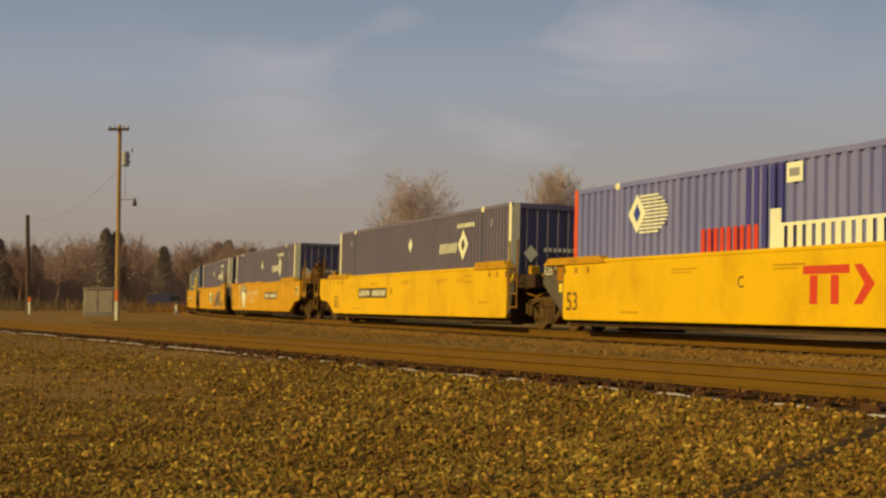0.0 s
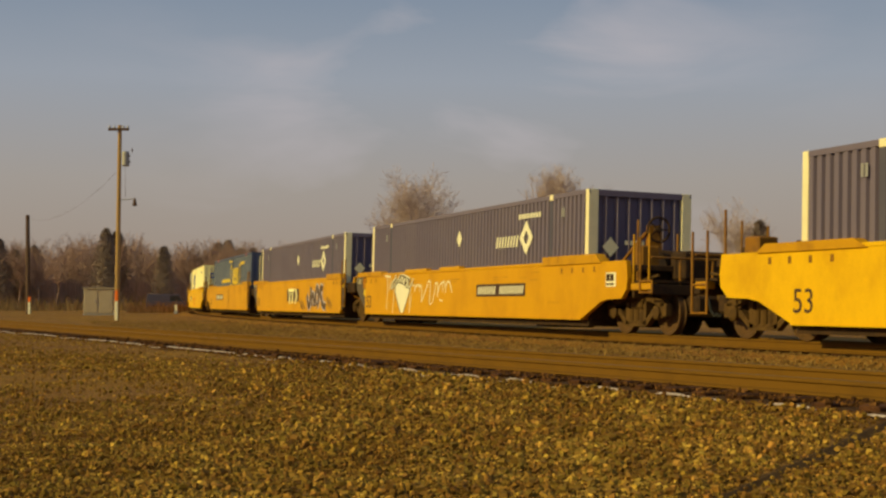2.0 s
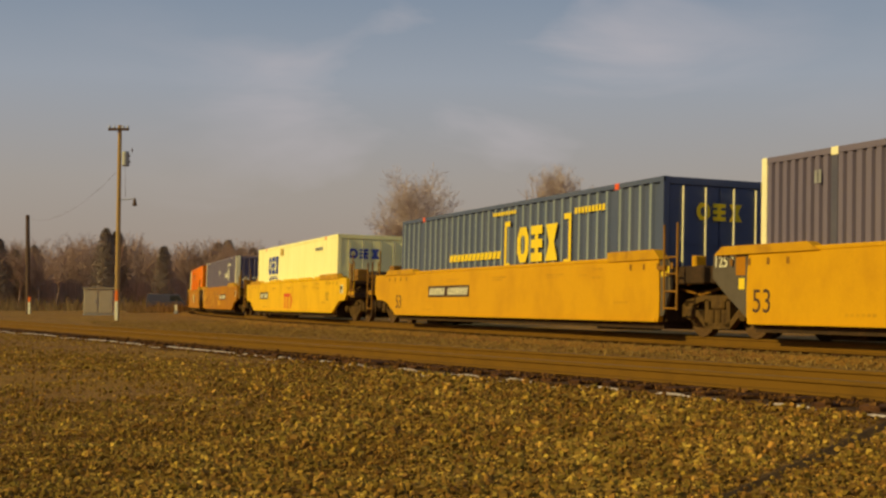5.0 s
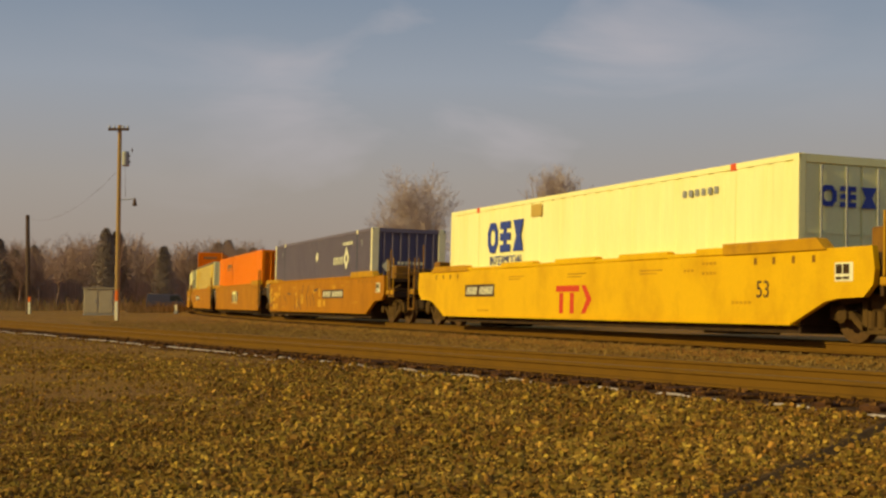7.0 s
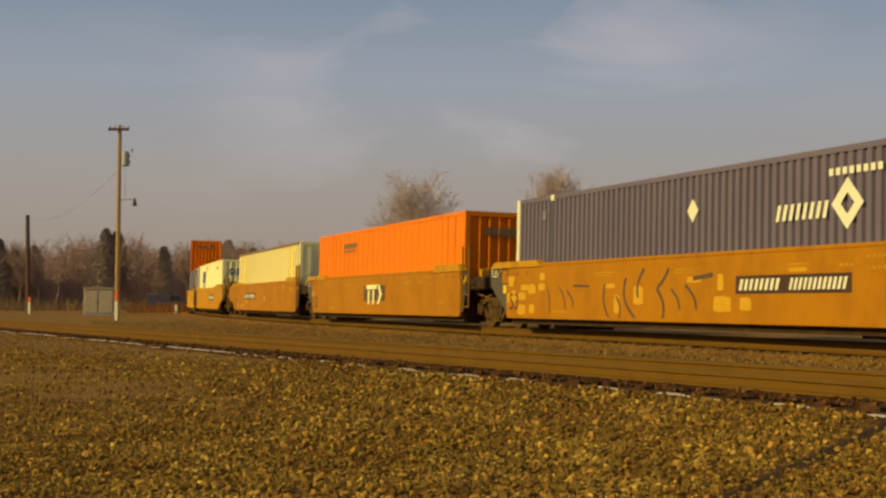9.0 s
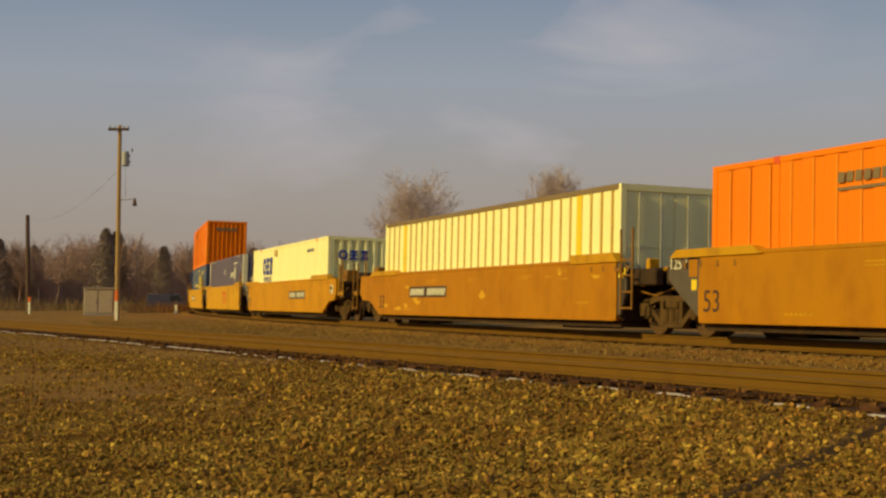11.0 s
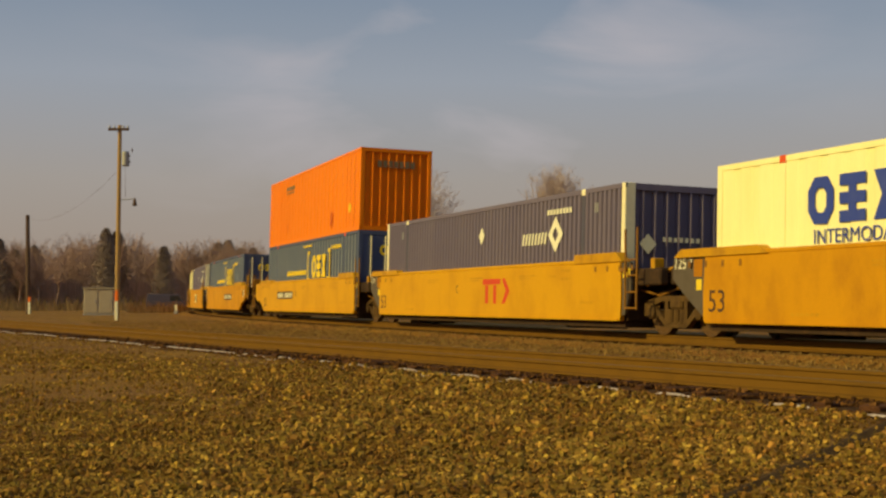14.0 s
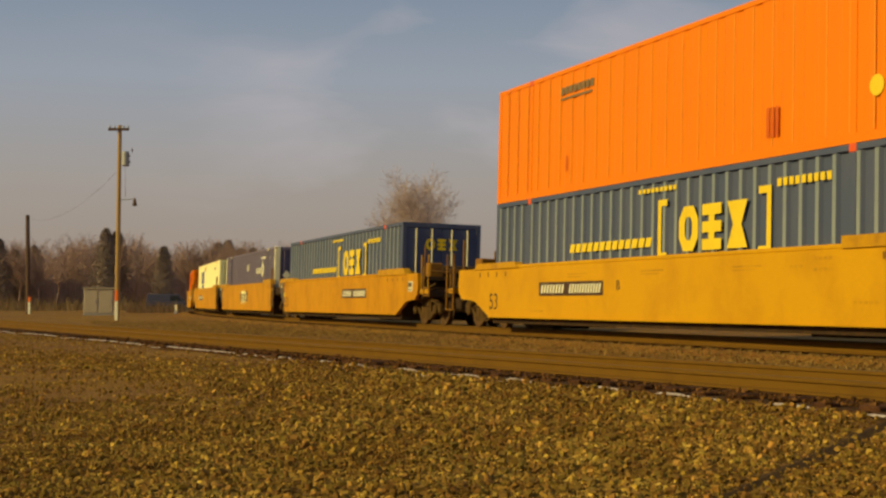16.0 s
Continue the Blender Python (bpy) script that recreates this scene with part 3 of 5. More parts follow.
    if front == "ribs":
        part("end_wall", turned(corrugated(-WIDE + 0.14, WIDE - 0.14, HALF - 0.006, 0.16, H - 0.14, 0.33 if kind == "white" else 0.29, 0.11 if kind == "white" else 0.09, 1, 0.28 if kind == "white" else 0.10, 0.26 if kind == "white" else 0.14)), body, root)
    else:
        part("end_wall", boxes((x - 0.06, x - 0.03, -WIDE + 0.14, WIDE - 0.14, 0.16, H - 0.14)), body, root)
        for sy in (-1, 1):
            door = part("door", boxes((x - 0.03, x + 0.0, min(sy * 0.02, sy * 1.15), max(sy * 0.02, sy * 1.15), 0.18, H - 0.16), bevel=0.01), body, root)
            for yy in (0.33, 0.85):
                # on the blue box a pale paint carries the rods' sunlit brightness
                part("lock_rod", rod(bmesh.new(), (x + 0.03, sy * yy, 0.2), (x + 0.03, sy * yy, H - 0.18), 0.022), M_POST_W if kind == "blue" else M_METAL, door)
            part("door_rib", boxes((x, x + 0.015, min(sy * 0.05, sy * 1.12), max(sy * 0.05, sy * 1.12), 1.55, 1.62)), body, door)
    part("rear_wall", boxes((-HALF + 0.02, -HALF + 0.06, -WIDE + 0.14, WIDE - 0.14, 0.0, H - 0.01)), body, root)
    return root


def joined(list_of_bm):
    first = list_of_bm[0]
    for bm in list_of_bm[1:]:
        me = bpy.data.meshes.new("tmp")
        bm.to_mesh(me)
        bm.free()
        first.from_mesh(me)
        bpy.data.meshes.remove(me)
    return first


YS = -WIDE - 0.004  # plane of the painted marks on a container's side


def mark_umax(root):
    """White slanted blocks and a diamond ring, a small diamond, a code line."""
    block_row("name_block", 2.75, 4.22, 1.76, 2.04, 8, YS, 0.5, 0.25, M_MARK_W, root)
    part("ring_logo", ring_diamond(bmesh.new(), 4.67, 1.96, 0.30, 0.17, YS, 0.95), M_MARK_W, root)
    part("small_diamond", plate(bmesh.new(), [(-0.13, 2.13), (0.07, 1.90), (0.27, 2.13), (0.07, 2.36)], YS - 0.004, YS), M_MARK_W, root)
    block_row("code_mark", 4.2, 5.57, 2.43, 2.55, 8, YS, 0.35, 0, M_MARK_W, root)
    for xx in (6.65, -6.62):
        block_row("notice", xx + 0.02, xx + 0.22, 2.34, 2.56, 2, YS, 0.3, 0, M_METAL, root)
    o = [(0.0, -0.22), (0.2, 0), (0, 0.22), (-0.2, 0)]
    bm = plate(bmesh.new(), [(x - 0.75, z + 1.62) for x, z in o], -0.004, 0)
    for v in bm.verts:
        v.co = (HALF + 0.012 - v.co.y * 0.5, v.co.x, v.co.z)
    bmesh.ops.recalc_face_normals(bm, faces=bm.faces[:])
    part("end_diamond", bm, M_POST_W, root)
    block_row("end_mark", -0.4, 0.55, 1.68, 1.78, 7, 0, 0.4, 0, M_POST_W, root, True)


def mark_white(root):
    """Blue block name with a thin line under it, near the rear end."""
    shape_trio("name_shape", -5.42, -3.05, 1.66, 2.44, YS, M_MARK_B, root)
    text_part("under_word", "INTERMODAL", 0.335, M_MARK_B, root, pose(-4.2, YS, 1.44, 90, 0, 0))
    block_row("code_mark", 4.35, 5.7, 2.40, 2.53, 6, YS, 0.4, 0, M_METAL, root)
    shape_trio("end_shape", -0.62, 0.62, 2.02, 2.38, 0, M_MARK_B, root, True, -0.28)
    part("patch", boxes((-2.7, -2.1, YS - 0.003, YS, 2.45, 2.75)), M_TAN, root)


def mark_blue(root):
    """Yellow block name between square brackets and a line of small blocks."""
    shape_trio("name_shape", 0.85, 3.29, 1.36, 2.23, YS, M_MARK_Y, root)
    part("bracket", stroke(bmesh.new(), [(0.42, 1.30), (0.14, 1.30), (0.14, 2.36), (0.42, 2.36)], 0.13, YS), M_MARK_Y, root)
    part("bracket", stroke(bmesh.new(), [(3.55, 2.36), (3.86, 2.36), (3.86, 1.30), (3.55, 1.30)], 0.13, YS), M_MARK_Y, root)
    block_row("word_block", -3.85, -0.15, 1.50, 1.69, 13, YS, 0.22, 0.3, M_MARK_Y, root)
    block_row("code_mark", 4.1, 5.63, 2.38, 2.52, 9, YS, 0.3, 0, M_MARK_Y, root)
    block_row("code_mark", -0.73, 0.81, 2.60, 2.69, 9, YS, 0.3, 0, M_MARK_Y, root)
    shape_trio("end_shape", -0.55, 0.55, 2.05, 2.40, 0, M_MARK_Y, root, True)


def mark_violet(root):
    """Striped disc with a diamond, red and white block rows, a small notice."""
    for i in range(11):
        part("disc_stripe", boxes((-5.15, -4.03 - 0.012 * abs(i - 5) ** 2.1, YS - 0.004, YS, 1.79 + i * 0.074, 1.83 + i * 0.074)), M_MARK_W, root)
    part("diamond", plate(bmesh.new(), [(-5.6, 2.2), (-5.24, 1.79), (-4.89, 2.2), (-5.24, 2.61)], YS - 0.008, YS - 0.004), M_MARK_W, root)
    part("diamond_core", plate(bmesh.new(), [(-5.38, 2.2), (-5.24, 2.02), (-5.10, 2.2), (-5.24, 2.40)], YS - 0.012, YS - 0.008), M_MARK_B, root)
    block_row("red_block", -2.82, -0.90, 1.30, 1.76, 9, YS, 0.36, 0, M_MARK_R, root)
    block_row("white_block", -0.62, 4.2, 1.27, 1.74, 19, YS, 0.40, 0, M_MARK_W, root)
    part("white_line", boxes((-0.3, 4.2, YS - 0.006, YS - 0.003, 1.68, 1.74)), M_MARK_W, root)
    for i in range(5):
        part("dark_slat", boxes((-1.36 + 0.24 * i, -1.22 + 0.24 * i, YS - 0.001, YS + 0.003, 0.2, 2.78)), M_NAVY, root)
    part("tall_block", boxes((-0.62, -0.30, YS - 0.006, YS - 0.002, 1.22, 2.0)), M_MARK_W, root)
    part("notice", boxes((-0.16, 0.29, YS - 0.004, YS, 2.42, 2.76)), M_MARK_W, root)
    part("notice_bar", boxes((-0.08, 0.2, YS - 0.008, YS - 0.004, 2.52, 2.66)), M_METAL, root)


def mark_orange(root):
    block_row("name_block", -4.46, -2.79, 2.30, 2.47, 8, YS, 0.22, 0.1, M_RUSTRAIL, root)
    part("under_line", boxes((-4.46, -2.9, YS - 0.004, YS, 2.17, 2.22)), M_RUSTRAIL, root)
    part("round_label", lathe(bmesh.new(), [(0.17, YS - 0.004), (0.17, YS)], 16), M_MARK_Y, root, at=pose(6.67, 0, 0.85))
    block_row("stamp", 3.75, 4.15, 0.35, 0.88, 3, YS, 0.3, 0, M_STAMP, root)
    block_row("stamp", -4.15, -4.0, 0.5, 0.85, 1, YS, 0.3, 0, M_STAMP, root)
    block_row("end_block", -0.7, 0.7, 2.22, 2.46, 7, 0, 0.2, 0.0, M_RUSTRAIL, root, True)


def text_part(name, body, size, material, parent, at):
    cu = bpy.data.curves.new(name, "FONT")
    cu.body, cu.size, cu.extrude, cu.align_x, cu.align_y = body, size, 0.002, "CENTER", "CENTER"
    tmp = bpy.data.objects.new("tmp", cu)
    scene.collection.objects.link(tmp)
    bpy.context.view_layer.update()
    me = bpy.data.meshes.new_from_object(tmp)
    bpy.data.objects.remove(tmp)
    me.materials.clear()
    me.materials.append(material)
    me.name = name
    ob = new(name, me)
    ob.parent = parent
    ob.matrix_basis = at
    return ob


YC = -1.46  # plane of the well car's side sheet


def end_outline(kind):
    """Outline of a side sheet's end, from its foot up, as (distance past the box's end, z)."""
    if kind == "C":
        return [(0.0, 0.27), (0.95, 0.66), (1.25, 0.71), (1.9, 0.73), (2.12, 0.92), (2.16, 1.15), (2.1, 1.52)]
    return [(0.14, 0.27), (0.17, 0.4), (0.18, 0.8), (0.15, 1.3), (0.12, 1.52)]


def well_car(front, rear, paint, plate_x=None, red=None, graffiti=None, letter=None, badge=None, half_plate=1.6, number_at=(-7.8, 0.65, 0.58), red_low=0.0, steps=(), brake=False):
    root = thing("well_car", "yellow steel double-stack well car with grimy ends" if paint in (M_YELLOW, M_YELLOW_MID) else "faded orange-yellow steel double-stack well car with rust stains",
                 "rail car", "well cars of the train")
    outline = [(HALF + d, z) for d, z in end_outline(front)] + [(-HALF - d, z) for d, z in reversed(end_outline(rear))]
    for sy in (-1, 1):
        y0, y1 = sorted((sy * 1.46, sy * 1.36))
        side = part("side_sheet", plate(bmesh.new(), outline, y0, y1), paint, root)
        part("bottom_flange", boxes((-HALF - 0.05, HALF + 0.05, min(sy * 1.30, sy * 1.475), max(sy * 1.30, sy * 1.475), 0.265, 0.33)), paint, side)
        part("top_chord", boxes((-HALF + 1.3, HALF - 1.3, min(sy * 1.32, sy * 1.472), max(sy * 1.32, sy * 1.472), 1.50, 1.58), bevel=0.015), paint, side)
        for x in np.arange(-6.4, 6.5, 1.6):
            part("side_rib", boxes((x - 0.05, x + 0.05, min(sy * 1.30, sy * 1.36), max(sy * 1.30, sy * 1.36), 0.3, 1.5)), paint, side)
        for sx, kind in ((1, front), (-1, rear)):
            reach = 1.0 if kind == "C" else (0.24 if sx > 0 else 1.15)
            tall = 1.70 if sx > 0 else 1.655
            x0, x1 = sx * (HALF - (1.98 if sx > 0 else 1.85)), sx * (HALF + reach)
            xa, xb = min(x0, x1), max(x0, x1)
            bm = bmesh.new()
            o = [(xa, 1.5), (xb, 1.5), (xb - (0.25 if sx > 0 else 0.3), tall), (xa + (0.25 if sx < 0 else 0), tall)]
            plate(bm, o, min(sy * 1.28, sy * 1.50), max(sy * 1.28, sy * 1.50))
            part("end_ledge", bm, M_LEDGE, side)
            for k in range(4):
                xx = sx * (HALF - 1.0 + k * 0.55)
                part("slot", boxes((xx - 0.04, xx + 0.04, min(sy * 1.455, sy * 1.466), max(sy * 1.455, sy * 1.466), 1.30, 1.42)), M_SAFETY, side)
    part("well_floor", boxes((-HALF - 0.1, HALF + 0.1, -1.30, 1.30, 0.13, 0.276)), M_GRIME, root)
    for xa, xb in steps:
        part("chord_step", boxes((xa, xb, -1.49, -1.30, 1.50, 1.645), bevel=0.02), paint, root)
    for sx, kind in ((1, front), (-1, rear)):
        car_end(root, sx, kind, paint, brake and sx > 0)
    for x0, x1, z in ((-6.6, -5.7, 0.04), (-4.9, -4.3, 0.1), (4.6, 5.5, 0.08), (6.0, 6.5, 0.12)):
        part("brake_gear", boxes((x0, x1, -0.95, 0.2, z, 0.14), bevel=0.02), M_GRIME, root)
    # lettering on the camera's side
    nx, nz, ns = number_at
    text_part("size_number", "53", ns, M_MARK_K, root, pose(nx, YC - 0.004, nz, 90, 0, 0))
    if letter:
        text_part("end_letter", letter, 0.30, M_MARK_K, root, pose(-1.25, YC - 0.004, 1.0, 90, 0, 0))
    if plate_x is not None:
        p = part("number_plate", boxes((plate_x - half_plate, plate_x + half_plate, YC - 0.004, YC + 0.01, 0.80, 1.12)), M_MARK_K, root)
        w = half_plate - 0.1
        for a, b, n in ((-w, -w * 0.18, 4), (-w * 0.02, w, 6)):
            block_row("number_bar", plate_x + a, plate_x + b, 0.86, 1.06, 2 * n, YC - 0.004, 0.45, 0.3, M_MARK_W, p)
    if badge is not None:
        p = part("badge_plate", boxes((badge - 1.2, badge + 1.2, YC - 0.004, YC + 0.01, 0.70, 1.20)), M_MARK_K, root)
        part("badge_frame", boxes((badge - 1.12, badge + 1.12, YC - 0.008, YC - 0.004, 0.74, 1.16)), M_SPRAY, p)
        emblem(p, badge, M_WHITE, 0.02, YC - 0.008)
    if red is not None:
        emblem(root, red, M_MARK_R, red_low)
    for k in range(3):
        x = -3.6 + k * 3.3
        part("data_line", boxes((x, x + 0.9, YC - 0.003, YC, 1.27, 1.30)), M_LEDGE, root)
        part("data_line", boxes((x, x + 0.7, YC - 0.003, YC, 1.21, 1.235)), M_LEDGE, root)
    for xs, zs, n in ((4.7, 1.22, 3), (5.35, 1.34, 4), (5.35, 1.16, 4), (6.35, 0.62, 5), (-5.6, 0.42, 6)):
        block_row("stencil", xs, xs + 0.13 * n, zs, zs + 0.05, n, YC, 0.35, 0, M_LEDGE, root)
    if graffiti:
        graffiti(root)
    if front == "A":
        p = part("end_panel", plate(bmesh.new(), [(HALF + 0.10, 0.36), (HALF + 0.30, 0.40), (HALF + 0.55, 0.9), (HALF + 0.52, 1.48), (HALF + 0.10, 1.48)], -1.43, -1.37), M_PANEL, root, "dark grey steel end panel")
        part("yellow_patch", boxes((HALF + 0.20, HALF + 0.50, -1.434, -1.43, 1.16, 1.36)), M_MARK_Y, p)
    else:
        p = part("end_placard", boxes((HALF + 1.2, HALF + 1.65, YC - 0.004, YC + 0.01, 0.98, 1.28)), M_MARK_W, root)
        for k in range(4):
            xa, za = HALF + 1.23 + (k % 2) * 0.18, (1.01, 1.10)[k // 2]
            part("placard_mark", boxes((xa, xa + 0.15, YC - 0.008, YC - 0.004, za, za + (0.045, 0.15)[k // 2])), M_GRIME, p)
    return root


def emblem(parent, x, material, low=0.0, y=None):
    """Plain strokes: two posts with a bar over them and a chevron."""
    y = YC if y is None else y
    z0, z1 = 0.66 - low, 1.13 - low
    for o in ([(x - 0.88, z1 - 0.02), (x + 0.30, z1 - 0.02), (x + 0.30, z1 + 0.12), (x - 0.88, z1 + 0.12)],
              [(x - 0.70, z0 - 0.04), (x - 0.50, z0 - 0.04), (x - 0.50, z1 - 0.04), (x - 0.70, z1 - 0.04)],
              [(x - 0.16, z0 - 0.04), (x + 0.04, z0 - 0.04), (x + 0.04, z1 - 0.04), (x - 0.16, z1 - 0.04)],
              [(x + 0.40, z0 - 0.04), (x + 0.60, z0 - 0.04), (x + 0.90, z0 + 0.28), (x + 0.60, z1 + 0.12), (x + 0.40, z1 + 0.12), (x + 0.66, z0 + 0.28)]):
        part("emblem_block", plate(bmesh.new(), o, y - 0.004, y), material, parent)


def car_end(root, sx, kind, paint, brake=False):
    """Deck, end sill, steps and rails past the box's end; sx is +1 at the forward end."""
    def span(a, b):
        return (min(sx * (HALF + a), sx * (HALF + b)), max(sx * (HALF + a), sx * (HALF + b)))
    if kind == "C":
        part("end_deck", boxes((*span(0.06, 2.45), -1.34, 1.34, 1.30, 1.42), bevel=0.015), M_GRIME, root)
        part("bulkhead", boxes((*span(0.10, 0.20), -1.30, 1.30, 0.28, 1.30)), M_GRIME, root)
        part("draft_sill", boxes((*span(0.2, 3.45), -0.38, 0.38, 0.62, 1.05), bevel=0.03), M_GRIME, root)
        part("coupler", boxes((*span(3.45, 3.80), -0.16, 0.16, 0.68, 0.98), bevel=0.05), M_TRUCK, root)
        part("end_sill", boxes((*span(2.9, 3.1), -1.40, 1.40, 0.80, 1.02), bevel=0.02), M_GRIME, root)
        part("platform", boxes((*span(2.35, 3.1), -1.38, 1.38, 1.05, 1.10)), M_GRIME, root)
        for sy in (-1, 1):
            foot = 0.83 if sx > 0 else 0.43
            lad = part("ladder", rod(rod(bmesh.new(), (sx * (HALF + 2.62), sy * 1.42, foot), (sx * (HALF + 2.62), sy * 1.42, 1.98), 0.026), (sx * (HALF + 3.12), sy * 1.42, foot), (sx * (HALF + 3.12), sy * 1.42, 1.98 if sx < 0 else 1.10), 0.026), M_SAFETY, root)
            for z in ((0.45, 0.98) if sx < 0 else (0.85, 1.08)):
                part("rung", rod(bmesh.new(), (sx * (HALF + 2.62), sy * 1.42, z), (sx * (HALF + 3.12), sy * 1.42, z), 0.022, n=6), M_SAFETY, lad)
            if sx > 0:
                for d in (2.31, 2.95):
                    part("hand_post", rod(bmesh.new(), (HALF + d, sy * 1.40, 1.05), (HALF + d, sy * 1.40, 2.05), 0.022, n=6), M_LEDGE, root)
            part("step_box", boxes((*span(2.2 if sx > 0 else 2.6, 3.05), min(sy * 1.25, sy * 1.41), max(sy * 1.25, sy * 1.41), 0.90, 1.04), bevel=0.02), M_LEDGE, root)
        rail = part("end_rail", rod(bmesh.new(), (sx * (HALF + 3.05), -1.40, 1.55), (sx * (HALF + 3.05), 1.40, 1.55), 0.024), M_SAFETY, root)
        for y in (-0.75, 0.0, 0.75):
            part("rail_post", rod(bmesh.new(), (sx * (HALF + 3.05), y, 1.0), (sx * (HALF + 3.05), y, 1.55), 0.024), M_SAFETY, rail)
        if brake:
            stand = part("brake_stand", plate(bmesh.new(), [(HALF + 1.35, 1.42), (HALF + 2.0, 1.42), (HALF + 1.78, 1.75), (HALF + 1.72, 2.3), (HALF + 1.58, 2.3), (HALF + 1.55, 1.8)], -0.72, -0.44), M_SAFETY, root)
            hoop = [(0.26 * math.cos(a), 0.26 * math.sin(a)) for a in np.linspace(0, 2 * math.pi, 19)]
            bm = bmesh.new()
            for (ya, za), (yb, zb) in zip(hoop, hoop[1:]):
                rod(bm, (0, ya, za), (0, yb, zb), 0.028, n=6)
            wheel = part("brake_wheel", bm, M_GRIME, stand, at=pose(HALF + 1.86, -0.58, 2.2))
            for k in range(5):
                a = 2 * math.pi * k / 5
                part("spoke", rod(bmesh.new(), (HALF + 1.84, -0.58, 2.2), (HALF + 1.86, -0.58 + 0.26 * math.cos(a), 2.2 + 0.26 * math.sin(a)), 0.018, n=5), M_GRIME, stand)
            part("brake_hub", rod(bmesh.new(), (HALF + 1.7, -0.58, 2.2), (HALF + 1.9, -0.58, 2.2), 0.06, 0.05, 10), M_GRIME, stand)
            part("chain_rod", rod(bmesh.new(), (HALF + 1.65, -0.75, 2.15), (HALF + 0.9, -0.95, 1.5), 0.04, n=6), M_SAFETY, stand)
        part("reservoir", lathe(bmesh.new(), [(0.05, -0.62), (0.17, -0.56), (0.19, -0.45), (0.19, 0.45), (0.17, 0.56), (0.05, 0.62)], 14), M_GRIME, root, at=pose(sx * (HALF + 1.25), 0.15, 1.62))
        part("valve_box", boxes((*span(1.55, 2.0), -1.05, -0.62, 1.42, 1.85), bevel=0.03), M_SAFETY, root)
        # dark plate added for the deep shade between coupled cars
        part("end_shade_plate", boxes((*span(2.12, 2.2), -1.32, 1.32, 0.75, 1.30)), M_GRIME, root)
        for y, top in ((-1.28, 2.35), (-0.35, 2.1), (1.2, 2.45)):
            part("stanchion", rod(bmesh.new(), (sx * (HALF + 2.25), y, 1.05), (sx * (HALF + 2.25), y, top), 0.026, n=6), M_SAFETY, root)
        # dark block added to deepen that shade, in place of brake gear
        part("dark_end_block", boxes((*span(2.3, 2.85), -0.55, 0.5, 1.12, 1.72), bevel=0.05), M_GRIME, root)
        part("slack_rod", rod(bmesh.new(), (sx * (HALF + 0.6), -1.0, 0.95), (sx * (HALF + 2.9), -1.15, 1.2), 0.03, n=6), M_TRUCK, root)
        part("draft_pocket", boxes((*span(2.6, 3.5), -0.6, 0.6, 0.45, 0.80), bevel=0.05), M_GRIME, root)
        hose = [(3.5, -0.35, 0.75), (3.62, -0.37, 0.5), (3.75, -0.36, 0.4), (3.9, -0.35, 0.45)]
        bm = bmesh.new()
        for a, b in zip(hose, hose[1:]):
            rod(bm, (sx * (HALF + a[0]), a[1], a[2]), (sx * (HALF + b[0]), b[1], b[2]), 0.03, n=6)
        part("air_hose", bm, M_TYRE, root)
        for y in (-1.1, -0.3, 0.5, 1.1):
            part("deck_bracket", boxes((*span(0.5 + 0.2 * y, 0.75 + 0.2 * y), y - 0.06, y + 0.06, 1.42, 1.62), bevel=0.01), M_LEDGE, root)
    else:
        part("end_deck", boxes((*span(0.06, 1.35), -1.20, 1.20, 1.22, 1.36), bevel=0.015), M_GRIME, root)
        part("bulkhead", boxes((*span(0.10, 0.20), -1.30, 1.30, 0.28, 1.22)), M_GRIME, root)
        part("centre_beam", boxes((*span(0.2, 1.62), -0.40, 0.40, 0.72, 1.22), bevel=0.03), M_GRIME, root)
        for sy in (-1, 1):
            part("side_bearing_arm", boxes((*span(0.4, 1.55), min(sy * 1.32, sy * 1.12), max(sy * 1.32, sy * 1.12), 1.0, 1.34), bevel=0.03), M_GRIME, root)
        part("air_pipe", rod(rod(bmesh.new(), (sx * (HALF + 0.3), -1.05, 0.92), (sx * (HALF + 1.0), -1.0, 0.80), 0.025, n=6), (sx * (HALF + 1.0), -1.0, 0.80), (sx * (HALF + 1.6), -0.9, 0.95), 0.025, n=6), M_SAFETY, root)
        if sx > 0:
            for sy in (-1, 1):
                lad = part("ladder", rod(rod(bmesh.new(), (HALF + 0.44, sy * 1.50, 0.50), (HALF + 0.41, sy * 1.50, 2.16), 0.026), (HALF + 0.92, sy * 1.50, 0.50), (HALF + 0.92, sy * 1.50, 2.18), 0.026), M_SAFETY, root)
                for z in (0.53, 0.86, 1.2, 1.52):
                    part("rung", rod(bmesh.new(), (HALF + 0.43, sy * 1.50, z), (HALF + 0.92, sy * 1.50, z), 0.02, n=6), M_SAFETY, lad)
                part("ladder_foot", boxes((HALF + 0.15, HALF + 0.44, min(sy * 1.30, sy * 1.49), max(sy * 1.30, sy * 1.49), 1.28, 1.36)), M_SAFETY, lad)
            part("valve_box", boxes((HALF + 1.0, HALF + 1.16, -1.24, -1.0, 1.22, 1.55), bevel=0.02), M_LEDGE, root)
            part("strut", rod(bmesh.new(), (HALF + 0.9, -1.25, 1.0), (HALF + 1.6, -1.05, 1.36), 0.035, n=6), M_LEDGE, root)
        else:
            pl = part("end_panel", plate(bmesh.new(), [(-HALF - 0.2, 0.36), (-HALF - 0.2, 1.50), (-HALF - 1.27, 1.50), (-HALF - 1.30, 1.1), (-HALF - 0.95, 0.84)], -1.42, -1.36), M_PANEL, root, "dark grey steel end panel")
